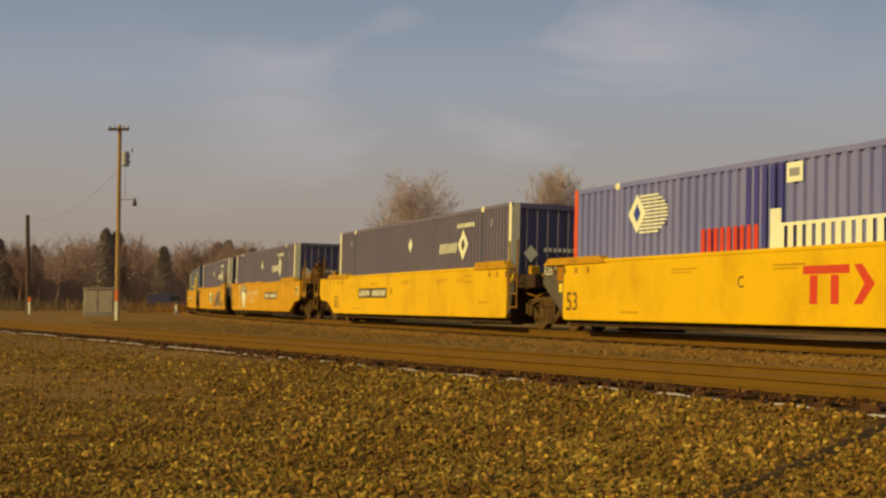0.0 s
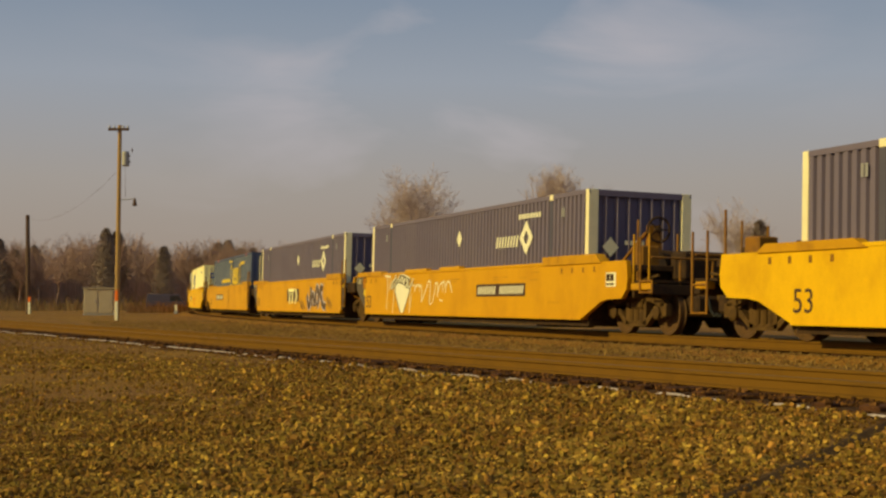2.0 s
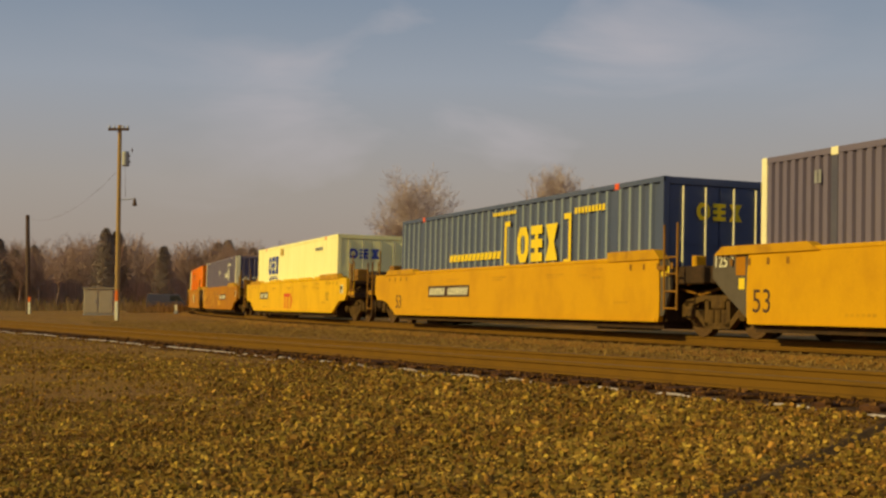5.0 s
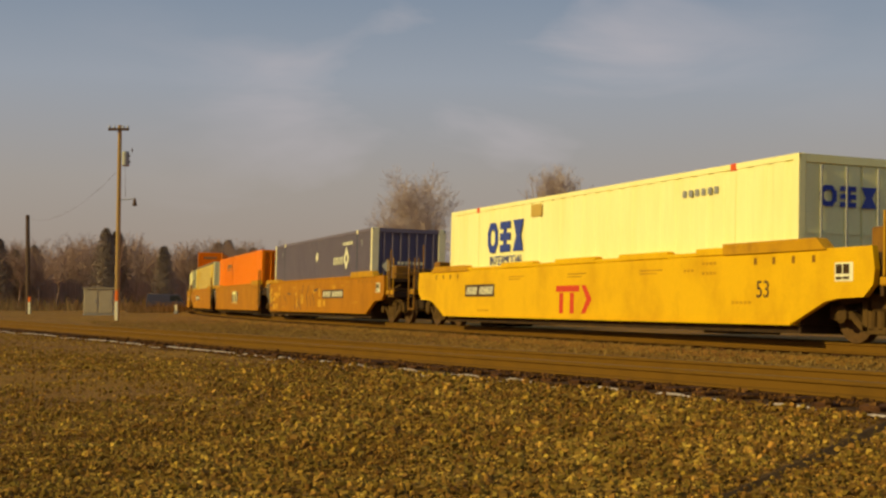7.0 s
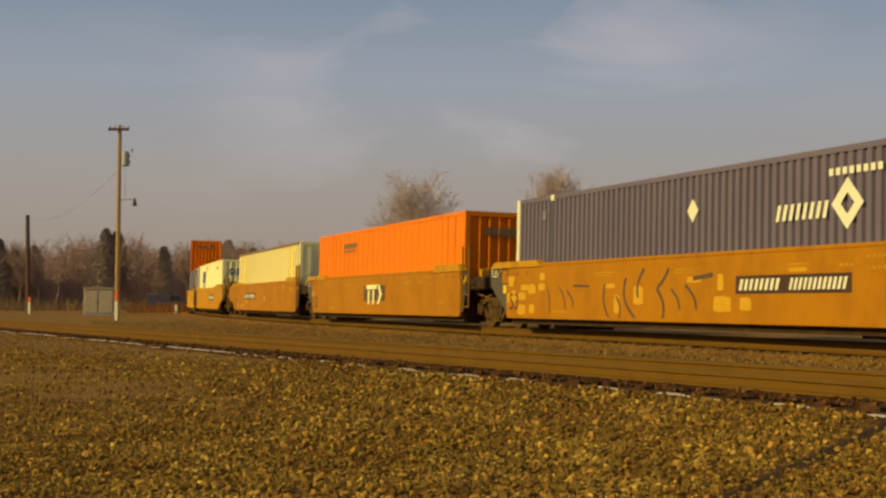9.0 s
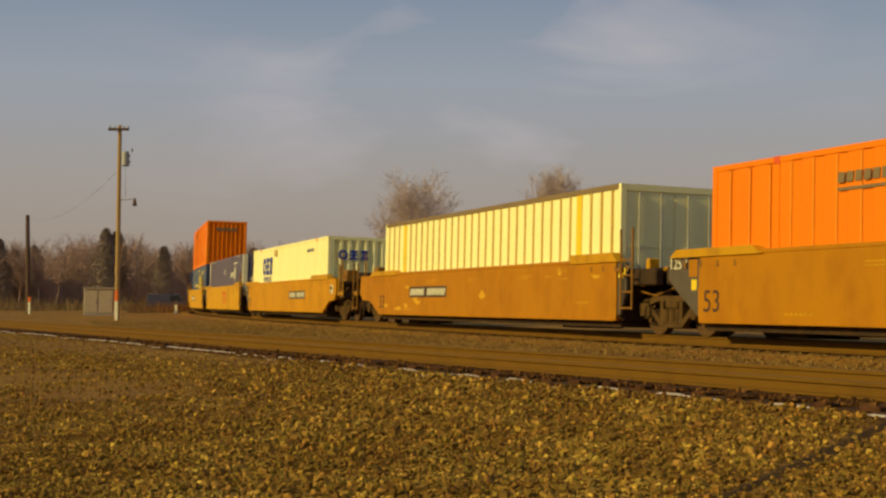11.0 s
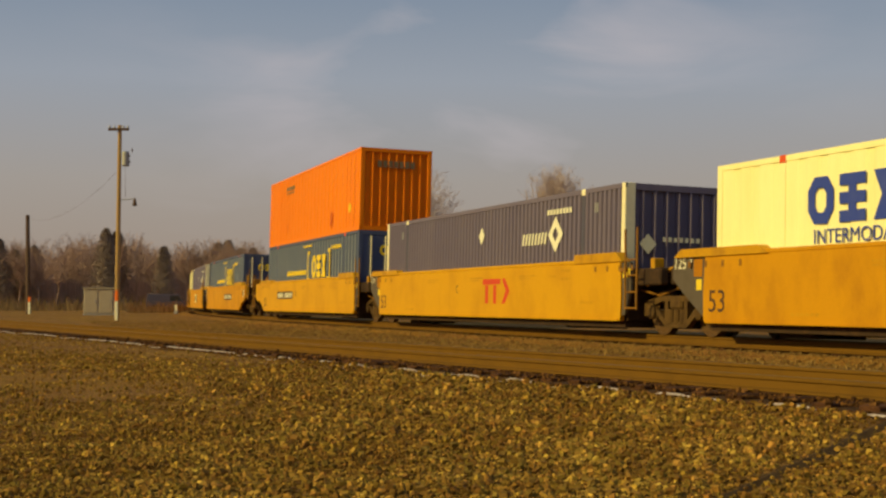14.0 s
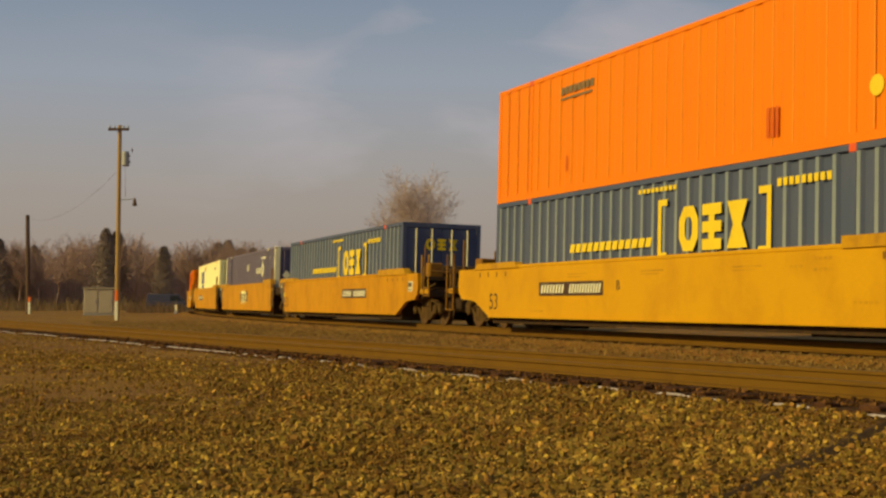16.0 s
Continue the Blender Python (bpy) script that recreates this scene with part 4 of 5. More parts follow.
            text_part("capacity_text", "125", 0.30, M_MARK_W, pl, pose(-HALF - 1.04, -1.424, 1.38, 90, 0, 0))
            text_part("capacity_text", "T", 0.30, M_MARK_W, pl, pose(-HALF - 0.66, -1.424, 1.38, 90, 0, 0))
            part("orange_patch", boxes((-HALF - 0.56, -HALF - 0.27, -1.424, -1.42, 1.13, 1.46)), M_YELLOW_DULL, pl)
            part("yellow_patch", boxes((-HALF - 0.47, -HALF - 0.29, -1.424, -1.42, 0.88, 1.08)), M_MARK_Y, pl)


WHEEL_R = 0.457


def rail_truck():
    """A two-axle truck: cast side frames, bolster, springs, two wheelsets."""
    root = thing("rail_truck", "dusty brown cast steel freight truck with two wheelsets", "rail truck", "trucks of the train")
    for sy in (-1, 1):
        bm = bmesh.new()
        ya, yb = min(sy * 0.95, sy * 1.08), max(sy * 0.95, sy * 1.08)
        for o in ([(-1.16, 0.60), (-0.95, 0.58), (-0.55, 0.68), (0.55, 0.68), (0.95, 0.58), (1.16, 0.60), (1.10, 0.70), (0.55, 0.79), (-0.55, 0.79), (-1.10, 0.70)],
                  [(-1.10, 0.36), (-0.72, 0.40), (-0.40, 0.16), (0.40, 0.16), (0.72, 0.40), (1.10, 0.36), (1.0, 0.50), (0.68, 0.52), (0.36, 0.27), (-0.36, 0.27), (-0.68, 0.52), (-1.0, 0.50)],
                  [(-0.42, 0.20), (-0.30, 0.20), (-0.30, 0.72), (-0.42, 0.72)], [(0.30, 0.20), (0.42, 0.20), (0.42, 0.72), (0.30, 0.72)],
                  [(-1.22, 0.38), (-0.98, 0.38), (-0.98, 0.64), (-1.22, 0.64)], [(0.98, 0.38), (1.22, 0.38), (1.22, 0.64), (0.98, 0.64)]):
            plate(bm, o, ya, yb)
        sf = part("side_frame", bm, M_TRUCK, root)
        for sx in (-1, 1):
            part("axle_cap", lathe(bmesh.new(), [(0.14, 0.0), (0.14, 0.07), (0.08, 0.10)] if sy > 0 else [(0.14, 0.0), (0.14, -0.07), (0.08, -0.10)], 14), M_TRUCK, sf, at=pose(sx * 0.889, sy * 1.06, WHEEL_R))
            part("brake_beam", boxes((sx * 0.42 - 0.04, sx * 0.42 + 0.04, min(sy * 0.2, sy * 0.9), max(sy * 0.2, sy * 0.9), 0.30, 0.42)), M_GRIME, sf)
        for x in (-0.22, 0.0, 0.22):
            part("spring", rod(bmesh.new(), (x, sy * 1.03, 0.24), (x, sy * 1.03, 0.52), 0.085, n=10), M_TRUCK, sf)
    part("bolster", boxes((-0.22, 0.22, -1.10, 1.10, 0.52, 0.72), bevel=0.04), M_TRUCK, root)
    for sx in (-1, 1):
        axle = part("wheelset", rod(bmesh.new(), (0, -0.92, 0), (0, 0.92, 0), 0.08, n=12), M_TREAD, root, at=pose(sx * 0.889, 0, WHEEL_R))
        for sy in (-1, 1):
            prof = [(0.10, -0.09), (0.16, -0.085), (0.20, -0.03), (0.36, -0.03), (0.40, -0.07), (WHEEL_R, -0.07), (WHEEL_R, 0.045), (WHEEL_R + 0.026, 0.055), (WHEEL_R + 0.02, 0.07),
                    (0.40, 0.07), (0.36, 0.02), (0.20, 0.03), (0.12, 0.08)]
            w = part("wheel", lathe(bmesh.new(), [(r, -sy * o) for r, o in prof], 28), M_WHEEL, axle, at=pose(0, sy * 0.7525, 0))
    return root


def graf_letters(root):
    """Thick dark bubble strokes with a pale violet rim, scribbles on both sides."""
    def smooth(pts):
        out = []
        for k in range(len(pts) - 1):
            p0, p1, p2, p3 = (Vector(pts[max(0, min(len(pts) - 1, k + j))]) for j in (-1, 0, 1, 2))
            for f in (0.0, 0.25, 0.5, 0.75):
                out.append(tuple(0.5 * (2 * p1 + (p2 - p0) * f + (2 * p0 - 5 * p1 + 4 * p2 - p3) * f * f + (3 * p1 - p0 - 3 * p2 + p3) * f ** 3)))
        return out + [pts[-1]]
    forms = [[(2.72, 0.96), (2.92, 0.60), (3.18, 0.50), (3.32, 0.85), (3.40, 1.24)],
             [(3.60, 0.50), (3.56, 0.80), (3.78, 0.95), (3.98, 0.74), (4.02, 0.50)],
             [(4.36, 0.52), (4.22, 0.86), (4.42, 1.20), (4.68, 1.06), (4.74, 0.70), (4.58, 0.50)],
             [(5.44, 1.14), (5.14, 1.20), (4.98, 0.98), (5.24, 0.80), (5.40, 0.60), (5.66, 0.52), (5.96, 0.48)]]
    for i, f in enumerate(forms):
        c = smooth(f)
        rim = part("spray_rim", stroke(bmesh.new(), c, 0.36, YC - 0.003 - 0.0004 * i), M_GRAF, root)
        part("spray_stroke", stroke(bmesh.new(), c, 0.23, YC - 0.009 - 0.0004 * i), M_SPRAY, rim)
    rng = random.Random(3)
    for x0, x1, z1 in ((1.55, 2.25, 0.78), (6.15, 6.9, 0.88)):
        for k in range(5):
            xa = x0 + (x1 - x0) * k / 4
            pts = [(xa + 0.14 * math.sin(2.3 * j + k) - 0.02 * j, z1 - 0.05 * k - 0.075 * j) for j in range(5)]
            part("scribble", stroke(bmesh.new(), smooth(pts), 0.03, YC - 0.003 - 0.0003 * k), M_SPRAY, root)


def graf_pale(root):
    """A pale drop-shaped field under dark loops, drips beside it, and a thin cursive sweep."""
    drop = [(-4.34 + (0.70 + 0.10 * math.sin(a)) * math.cos(a) * (1.0 if math.sin(a) > 0 else 1 + 0.55 * math.sin(a)), 0.98 + (0.46 if math.sin(a) > 0 else 0.72) * math.sin(a)) for a in np.linspace(0, 2 * math.pi, 25)[:-1]]
    field = part("spray_shape", plate(bmesh.new(), drop, YC - 0.003, YC), M_MARK_W, root)
    part("spray_outline", stroke(bmesh.new(), drop + drop[:1], 0.035, YC - 0.005), M_GRIME, field)
    rng = random.Random(8)
    for k in range(9):
        cx, cz = -5.25 + 0.21 * k, 1.30 + 0.10 * math.sin(k * 0.5) - 0.10 * (k < 2)
        pts = [(cx + (0.20 + 0.05 * math.sin(k)) * math.cos(a + k), cz + 0.13 * math.sin(a * 1.3 + k)) for a in np.linspace(0, 5.0, 12)]
        part("spray_line", stroke(bmesh.new(), pts, 0.075, YC - 0.006), M_MARK_W, root)
        part("spray_line", stroke(bmesh.new(), [(x + 0.03, z - 0.03) for x, z in pts], 0.03, YC - 0.009), M_GRIME, root)
    for x0, z0, z1, w in ((-5.87, 1.52, 0.42, 0.035), (-5.2, 1.2, 0.30, 0.035), (-3.56, 1.15, 0.30, 0.04), (-5.62, 1.5, 1.0, 0.035), (-3.45, 0.9, 0.5, 0.03)):
        pts = [(x0 + 0.06 * math.sin(3 * f + x0), z0 + (z1 - z0) * f) for f in np.linspace(0, 1, 8)]
        part("spray_line", stroke(bmesh.new(), pts, w, YC - 0.004), M_MARK_W, root)
    part("spray_line", stroke(bmesh.new(), [(-6.1, 1.5), (-5.5, 1.46)], 0.06, YC - 0.004), M_MARK_W, root)
    for x0, x1, z0, amp, turns in ((-3.4, -2.7, 1.08, 0.10, 1.5), (-2.75, -2.05, 0.92, 0.24, 1.2), (-2.0, -1.4, 0.94, 0.34, 1.0), (-1.35, -0.75, 1.02, 0.20, 1.4), (-0.75, -0.05, 1.08, 0.16, 1.6)):
        pts = [(x0 + (x1 - x0) * f + 0.10 * math.sin(9 * f), z0 + amp * math.sin(turns * 6.283 * f + 1)) for f in np.linspace(0, 1, 14)]
        part("spray_line", stroke(bmesh.new(), pts, 0.042, YC - 0.004), M_MARK_W, root)
    part("spray_line", stroke(bmesh.new(), [(-1.0, 0.72), (-0.7, 0.70)], 0.03, YC - 0.004), M_MARK_W, root)


def graf_dark(root):
    """Dark sweeping strokes and pale scrubbed patches."""
    for k, (x0, z0, x1, z1, bow, w) in enumerate(((-3.1, 1.05, -2.87, 0.27, -0.18, 0.06), (-2.2, 1.15, -1.75, 0.28, -0.28, 0.07), (-1.46, 1.33, -1.7, 0.75, -0.12, 0.07), (-0.51, 1.31, -0.95, 0.92, 0.05, 0.07),
                                                  (-0.95, 0.92, -0.75, 0.26, 0.16, 0.07), (-2.62, 0.78, -2.5, 0.28, 0.12, 0.05), (0.1, 0.98, 0.5, 0.5, 0.12, 0.06), (-0.4, 0.9, -0.1, 0.5, 0.1, 0.05),
                                                  (0.38, 1.10, 1.05, 1.16, 0.02, 0.08), (-5.9, 0.95, -5.8, 0.4, 0.05, 0.04), (-5.3, 1.0, -5.0, 0.5, 0.1, 0.04), (-4.6, 1.02, -3.85, 1.0, 0.06, 0.05), (-4.9, 0.9, -4.6, 0.55, 0.1, 0.05))):
        pts = [(x0 + (x1 - x0) * f + bow * math.sin(math.pi * f), z0 + (z1 - z0) * f) for f in np.linspace(0, 1, 9)]
        part("spray_line", stroke(bmesh.new(), pts, w, YC - 0.003 - 0.0002 * k), M_SPRAY, root)
    rng = random.Random(12)
    blocks = [(1.36, 0.62, 0.29, 0.15), (2.1, 0.62, 0.18, 0.12), (3.6, 1.2, 0.25, 0.04), (1.3, 1.02, 0.1, 0.16), (-2.6, 0.62, 0.12, 0.2), (-1.7, 0.8, 0.2, 0.2), (-2.9, 1.0, 0.22, 0.05), (0.4, 1.08, 0.25, 0.06)]
    blocks += [(rng.uniform(-8.1, -6.2), rng.uniform(0.45, 1.3), rng.uniform(0.12, 0.28), rng.uniform(0.06, 0.13)) for _ in range(14)]
    for k, (x, z, w, h) in enumerate(blocks):
        o = [(x - w, z - h * 0.8), (x - w * 0.3, z - h), (x + w, z - h * 0.9), (x + w * 0.95, z + h * 0.7), (x + w * 0.2, z + h), (x - w * 0.9, z + h * 0.9)]
        part("scrubbed_patch", plate(bmesh.new(), o, YC - 0.0015 - 0.00005 * k, YC), M_PATCH, root)


def patches(root, rng, count):
    """Brighter scrubbed or repainted places on the side sheet."""
    for k in range(count):
        x, z = rng.uniform(-7.6, 8.0), rng.uniform(0.45, 1.35)
        w, h = rng.uniform(0.10, 0.36), rng.uniform(0.03, 0.10)
        o = [(x + w * math.cos(a) * (1 + 0.35 * math.sin(3 * a + k)), z + h * math.sin(a) * (1 + 0.2 * math.cos(2 * a + k))) for a in np.linspace(0, 2 * math.pi, 13)[:-1]]
        part("scrubbed_patch", plate(bmesh.new(), o, YC - 0.002 - 0.00005 * k, YC), M_PATCH, root)


def light_patches(root):
    patches(root, random.Random(31), 9)


# rear end of each box along the line at the clip's start
REAR_S = [11.82, -7.86, -31.68, -51.32, -70.77, -94.71, -118.51, -138.17, -157.80, -181.47, -201.08, -220.60, -244.4, -264.0, -283.6, -307.4]
COUPLED_AFTER = {1, 4, 5, 8, 11, 14}   # unit index whose rear end is coupled, not articulated
UNITS = []
MOVERS = []   # (thing, arc position of its middle, half chord)
TRUCKS = []


def build_train():
    L1 = "slate grey corrugated shipping container with white corner posts and diamond markings"
    LB = "dark blue corrugated shipping container with yellow bracketed block markings"
    LW = "cream white shipping container with blue block markings"
    LO = "bright orange ribbed shipping container with dark markings"
    G = "containers on the train"
    Y, K, O, D = M_YELLOW, M_YELLOW_MID, M_YELLOW_OLD, M_YELLOW_DULL
    cars = {
        0: dict(paint=Y, red=1.42, letter="C"), 1: dict(paint=Y, plate_x=-3.35, letter="A"),
        2: dict(paint=K, plate_x=3.45, graffiti=graf_pale, steps=((-4.06, -2.11), (-0.99, 0.56)), brake=True), 3: dict(paint=K, badge=-0.05, graffiti=graf_letters),
        4: dict(paint=K, plate_x=-3.5), 5: dict(paint=Y, plate_x=-5.5, half_plate=1.0, red=0.0, red_low=0.22, number_at=(7.31, 0.86, 0.42), steps=((-4.04, -2.13), (-0.93, 1.06), (2.13, 4.1), (5.15, 6.38))), 6: dict(paint=D, plate_x=3.4, graffiti=graf_dark),
        7: dict(paint=D, badge=0.03), 8: dict(paint=D, plate_x=-3.5, graffiti=light_patches), 9: dict(paint=O, plate_x=3.3),
        10: dict(paint=K, red=1.5, letter="C"), 11: dict(paint=K, plate_x=-3.5, letter="B"), 12: dict(paint=O, plate_x=3.0),
        13: dict(paint=O, badge=0.0), 14: dict(paint=O, plate_x=-3.5), 15: dict(paint=O, plate_x=3.3)}
    loads = {0: [("violet", "violet-blue corrugated container with red corner posts and white block markings", mark_violet, "ribs")],
             1: [("slate", L1, mark_umax, "ribs")], 2: [("slate", L1, mark_umax, "ribs")], 3: [("slate", L1, mark_umax, "ribs")],
             4: [("blue", LB, mark_blue, "doors")], 5: [("white", LW, mark_white, "doors")], 6: [("slate", L1, mark_umax, "ribs")],
             7: [("orange", LO, mark_orange, "ribs")], 8: [("ribbed", "plain cream white container with wide vertical ribs", None, "doors")], 9: [("white", LW, mark_white, "ribs")],
             10: [("slate", L1, mark_umax, "ribs")], 11: [("blue", LB, mark_blue, "doors"), ("orange", LO, mark_orange, "ribs")], 12: [("blue", LB, mark_blue, "doors")],
             13: [("slate", L1, mark_umax, "ribs")], 14: [("white", LW, mark_white, "ribs")], 15: [("orange", LO, mark_orange, "ribs")]}
    made = {}
    for i, rear in enumerate(REAR_S):
        mid = rear + HALF
        spec = cars[i]
        front = "C" if (i - 1) in COUPLED_AFTER else "A"
        back = "C" if i in COUPLED_AFTER else "A"
        car = well_car(front, back, **spec)
        MOVERS.append((car, mid, 9.0, 0.0))
        for lvl, (kind, label, marks, end) in enumerate(loads[i]):
            key = (kind, end)
            if key in made:
                box_ob = copy_thing(made[key], Matrix())
            else:
                box_ob = container(kind, label, G, end)
                if marks:
                    marks(box_ob)
                made[key] = box_ob
            MOVERS.append((box_ob, mid, 9.0, FLOOR_Z + lvl * 2.906))
        if front == "C" or i == 0:
            TRUCKS.append(rear + 2 * HALF + (1.8 if front == "C" else 1.73))
        if back == "C":
            TRUCKS.append(rear - 1.35)
        else:
            nxt = REAR_S[i + 1] + 2 * HALF if i + 1 < len(REAR_S) else rear - 3.46
            TRUCKS.append((rear + nxt) / 2)
    first = rail_truck()
    for k, s in enumerate(TRUCKS):
        t = first if k == 0 else copy_thing(first, Matrix())
        MOVERS.append((t, s, 0.9, 0.0))


build_train()

# ---------------------------------------------------------------- beside and behind the line
def utility_pole():
    root = thing("utility_pole", "tall weathered wooden utility pole with crossarm, transformer and lamp", "utility pole", at=pose(-17.35, 71.0, GROUND - 0.02))
    part("mast", rod(bmesh.new(), (0, 0, 0), (0.06, 0, 10.45), 0.135, 0.10, 14), M_POLE, root)
    arm = part("crossarm", boxes((-0.52, 0.58, -0.20, -0.09, 10.15, 10.28), bevel=0.01), M_POLE_D, root)
    for x in (-0.45, -0.2, 0.3, 0.52):
        part("insulator", lathe(bmesh.new(), [(0.03, 10.28), (0.06, 10.32), (0.05, 10.38), (0.02, 10.42)], 8, "z"), M_METAL, arm, at=pose(x, -0.14, 0))
    tr = part("transformer", lathe(bmesh.new(), [(0.16, 8.25), (0.20, 8.3), (0.20, 8.95), (0.17, 9.02), (0.05, 9.06)], 14, "z"), M_METAL, root, at=pose(0.40, -0.05, 0))
    part("bushing", rod(bmesh.new(), (0.36, -0.05, 9.0), (0.36, -0.05, 9.2), 0.04, 0.02, 8), M_POLE_D, tr)
    part("bracket", boxes((0.1, 0.25, -0.1, 0.0, 8.45, 8.52), (0.1, 0.25, -0.1, 0.0, 8.75, 8.82)), M_POLE_D, tr)
    part("lamp_arm", rod(bmesh.new(), (0.05, 0, 6.45), (0.88, -0.05, 6.5), 0.025), M_METAL, root)
    part("lamp_head", lathe(bmesh.new(), [(0.10, 6.12), (0.12, 6.2), (0.08, 6.45), (0.03, 6.55)], 12, "z"), M_POLE_D, root, at=pose(0.9, -0.05, 0))
    part("drop_wire", rod(bmesh.new(), (0.38, -0.1, 8.25), (0.42, -0.1, 6.6), 0.008, n=5), M_POLE_D, root)
    part("guard_white", boxes((-0.08, 0.08, -0.18, -0.135, 0.02, 1.05), bevel=0.01), M_MARK_W, root)
    part("guard_orange", boxes((-0.08, 0.08, -0.18, -0.135, 1.06, 1.62), bevel=0.01), M_ORM, root)
    bm = bmesh.new()
    way = [Vector((0.0, 0.1, 8.1)).lerp(Vector((-17.3, 40.0, 8.0)), f) - Vector((0, 0, 4.2 * f * (1 - f))) for f in np.linspace(0, 1, 13)]
    for p, q in zip(way, way[1:]):
        rod(bm, p, q, 0.006, n=5)
    part("span_wire", bm, M_POLE_D, root)
    return root


def stub_pole():
    root = thing("utility_pole", "short dark wooden pole with orange and white guard", "utility pole", at=pose(-34.6, 111.0, GROUND - 0.02))
    part("mast", rod(bmesh.new(), (0.1, 0, 0), (-0.06, 0, 8.2), 0.21, 0.16, 12), M_POLE_D, root)
    part("cap", rod(bmesh.new(), (-0.06, 0, 8.2), (-0.06, 0, 8.32), 0.18, 0.04, 12), M_POLE_D, root)
    part("guard_white", boxes((0.16, 0.34, -0.28, -0.22, 0.02, 1.0), bevel=0.01), M_MARK_W, root)
    part("guard_orange", boxes((0.16, 0.34, -0.28, -0.22, 1.01, 1.45), bevel=0.01), M_ORM, root)
    return root


def equipment_cabinet():
    root = thing("equipment_cabinet", "weathered grey-tan metal trackside equipment cabinet", "cabinet", at=pose(-26.0, 101.0, GROUND - 0.01, 0, 0, 8))
    part("plinth", boxes((-1.15, 1.15, -0.75, 0.75, 0, 0.12)), M_METAL, root)
    part("body", boxes((-1.1, 1.1, -0.7, 0.7, 0.12, 1.98), bevel=0.02), M_CABIN, root)
    part("roof", boxes((-1.18, 1.18, -0.8, 0.8, 1.98, 2.08), bevel=0.02), M_CABIN, root)
    for x in (-0.55, 0.55):
        d = part("door", boxes((x - 0.48, x + 0.48, -0.73, -0.7, 0.2, 1.9), bevel=0.01), M_CABIN, root)
        part("handle", boxes((x + 0.3, x + 0.36, -0.76, -0.73, 0.95, 1.15)), M_METAL, d)
    return root


def parked_van():
    root = thing("parked_van", "dull blue van parked among the dry brush", "van", at=pose(-30.1, 146.0, GROUND, 0, 0, 12))
    o = [(-2.3, 0.35), (2.3, 0.35), (2.35, 0.9), (1.75, 1.05), (1.15, 1.85), (-2.2, 1.9), (-2.35, 0.9)]
    bm = plate(bmesh.new(), o, -0.9, 0.9)
    bmesh.ops.bevel(bm, geom=bm.edges[:], offset=0.05, segments=1, affect="EDGES")
    body = part("body", bm, M_CARBLUE, root)
    part("windscreen", plate(bmesh.new(), [(0.2, 1.15), (1.45, 1.15), (1.1, 1.7), (0.2, 1.7)], -0.912, -0.895), M_GLASS, body)
    for x in (-1.45, 1.4):
        for y in (-0.82, 0.82):
            part("wheel", lathe(bmesh.new(), [(0.2, -0.1), (0.34, -0.1), (0.34, 0.1), (0.2, 0.1)], 16), M_TYRE, root, at=pose(x, y, 0.34))
    return root


def sign_post():
    root = thing("marker_post", "short white marker post beside the track", "post", at=pose(-22.6, 113.0, GROUND - 0.02))
    part("stake", boxes((-0.09, 0.09, -0.08, 0.08, 0, 0.8), bevel=0.02), M_MARK_W, root)
    part("collar", boxes((-0.16, 0.16, -0.13, 0.13, 0, 0.3), bevel=0.03), M_METAL, root)
    return root


utility_pole()
stub_pole()
equipment_cabinet()
parked_van()
sign_post()


def limb(V, F, p, q, r0, r1, n=5):
    w = (q - p)
    if w.length < 1e-5:
        return
    w.normalize()
    u = w.orthogonal().normalized()
    v = w.cross(u)
    b = len(V)
    for c, r in ((p, r0), (q, r1)):
        for i in range(n):
            a = 2 * math.pi * i / n
            V.append(c + r * (math.cos(a) * u + math.sin(a) * v))
    for i in range(n):
        F.append((b + i, b + (i + 1) % n, b + n + (i + 1) % n, b + n + i))


def twig(V, F, p, q, r0, r1, rng):
    w = (q - p).normalized()
    u = w.orthogonal().normalized()
    u.rotate(Matrix.Rotation(rng.uniform(0, math.pi), 3, w))
    b = len(V)
    V += [p - u * r0, p + u * r0, q + u * r1, q - u * r1]
    F.append((b, b + 1, b + 2, b + 3))


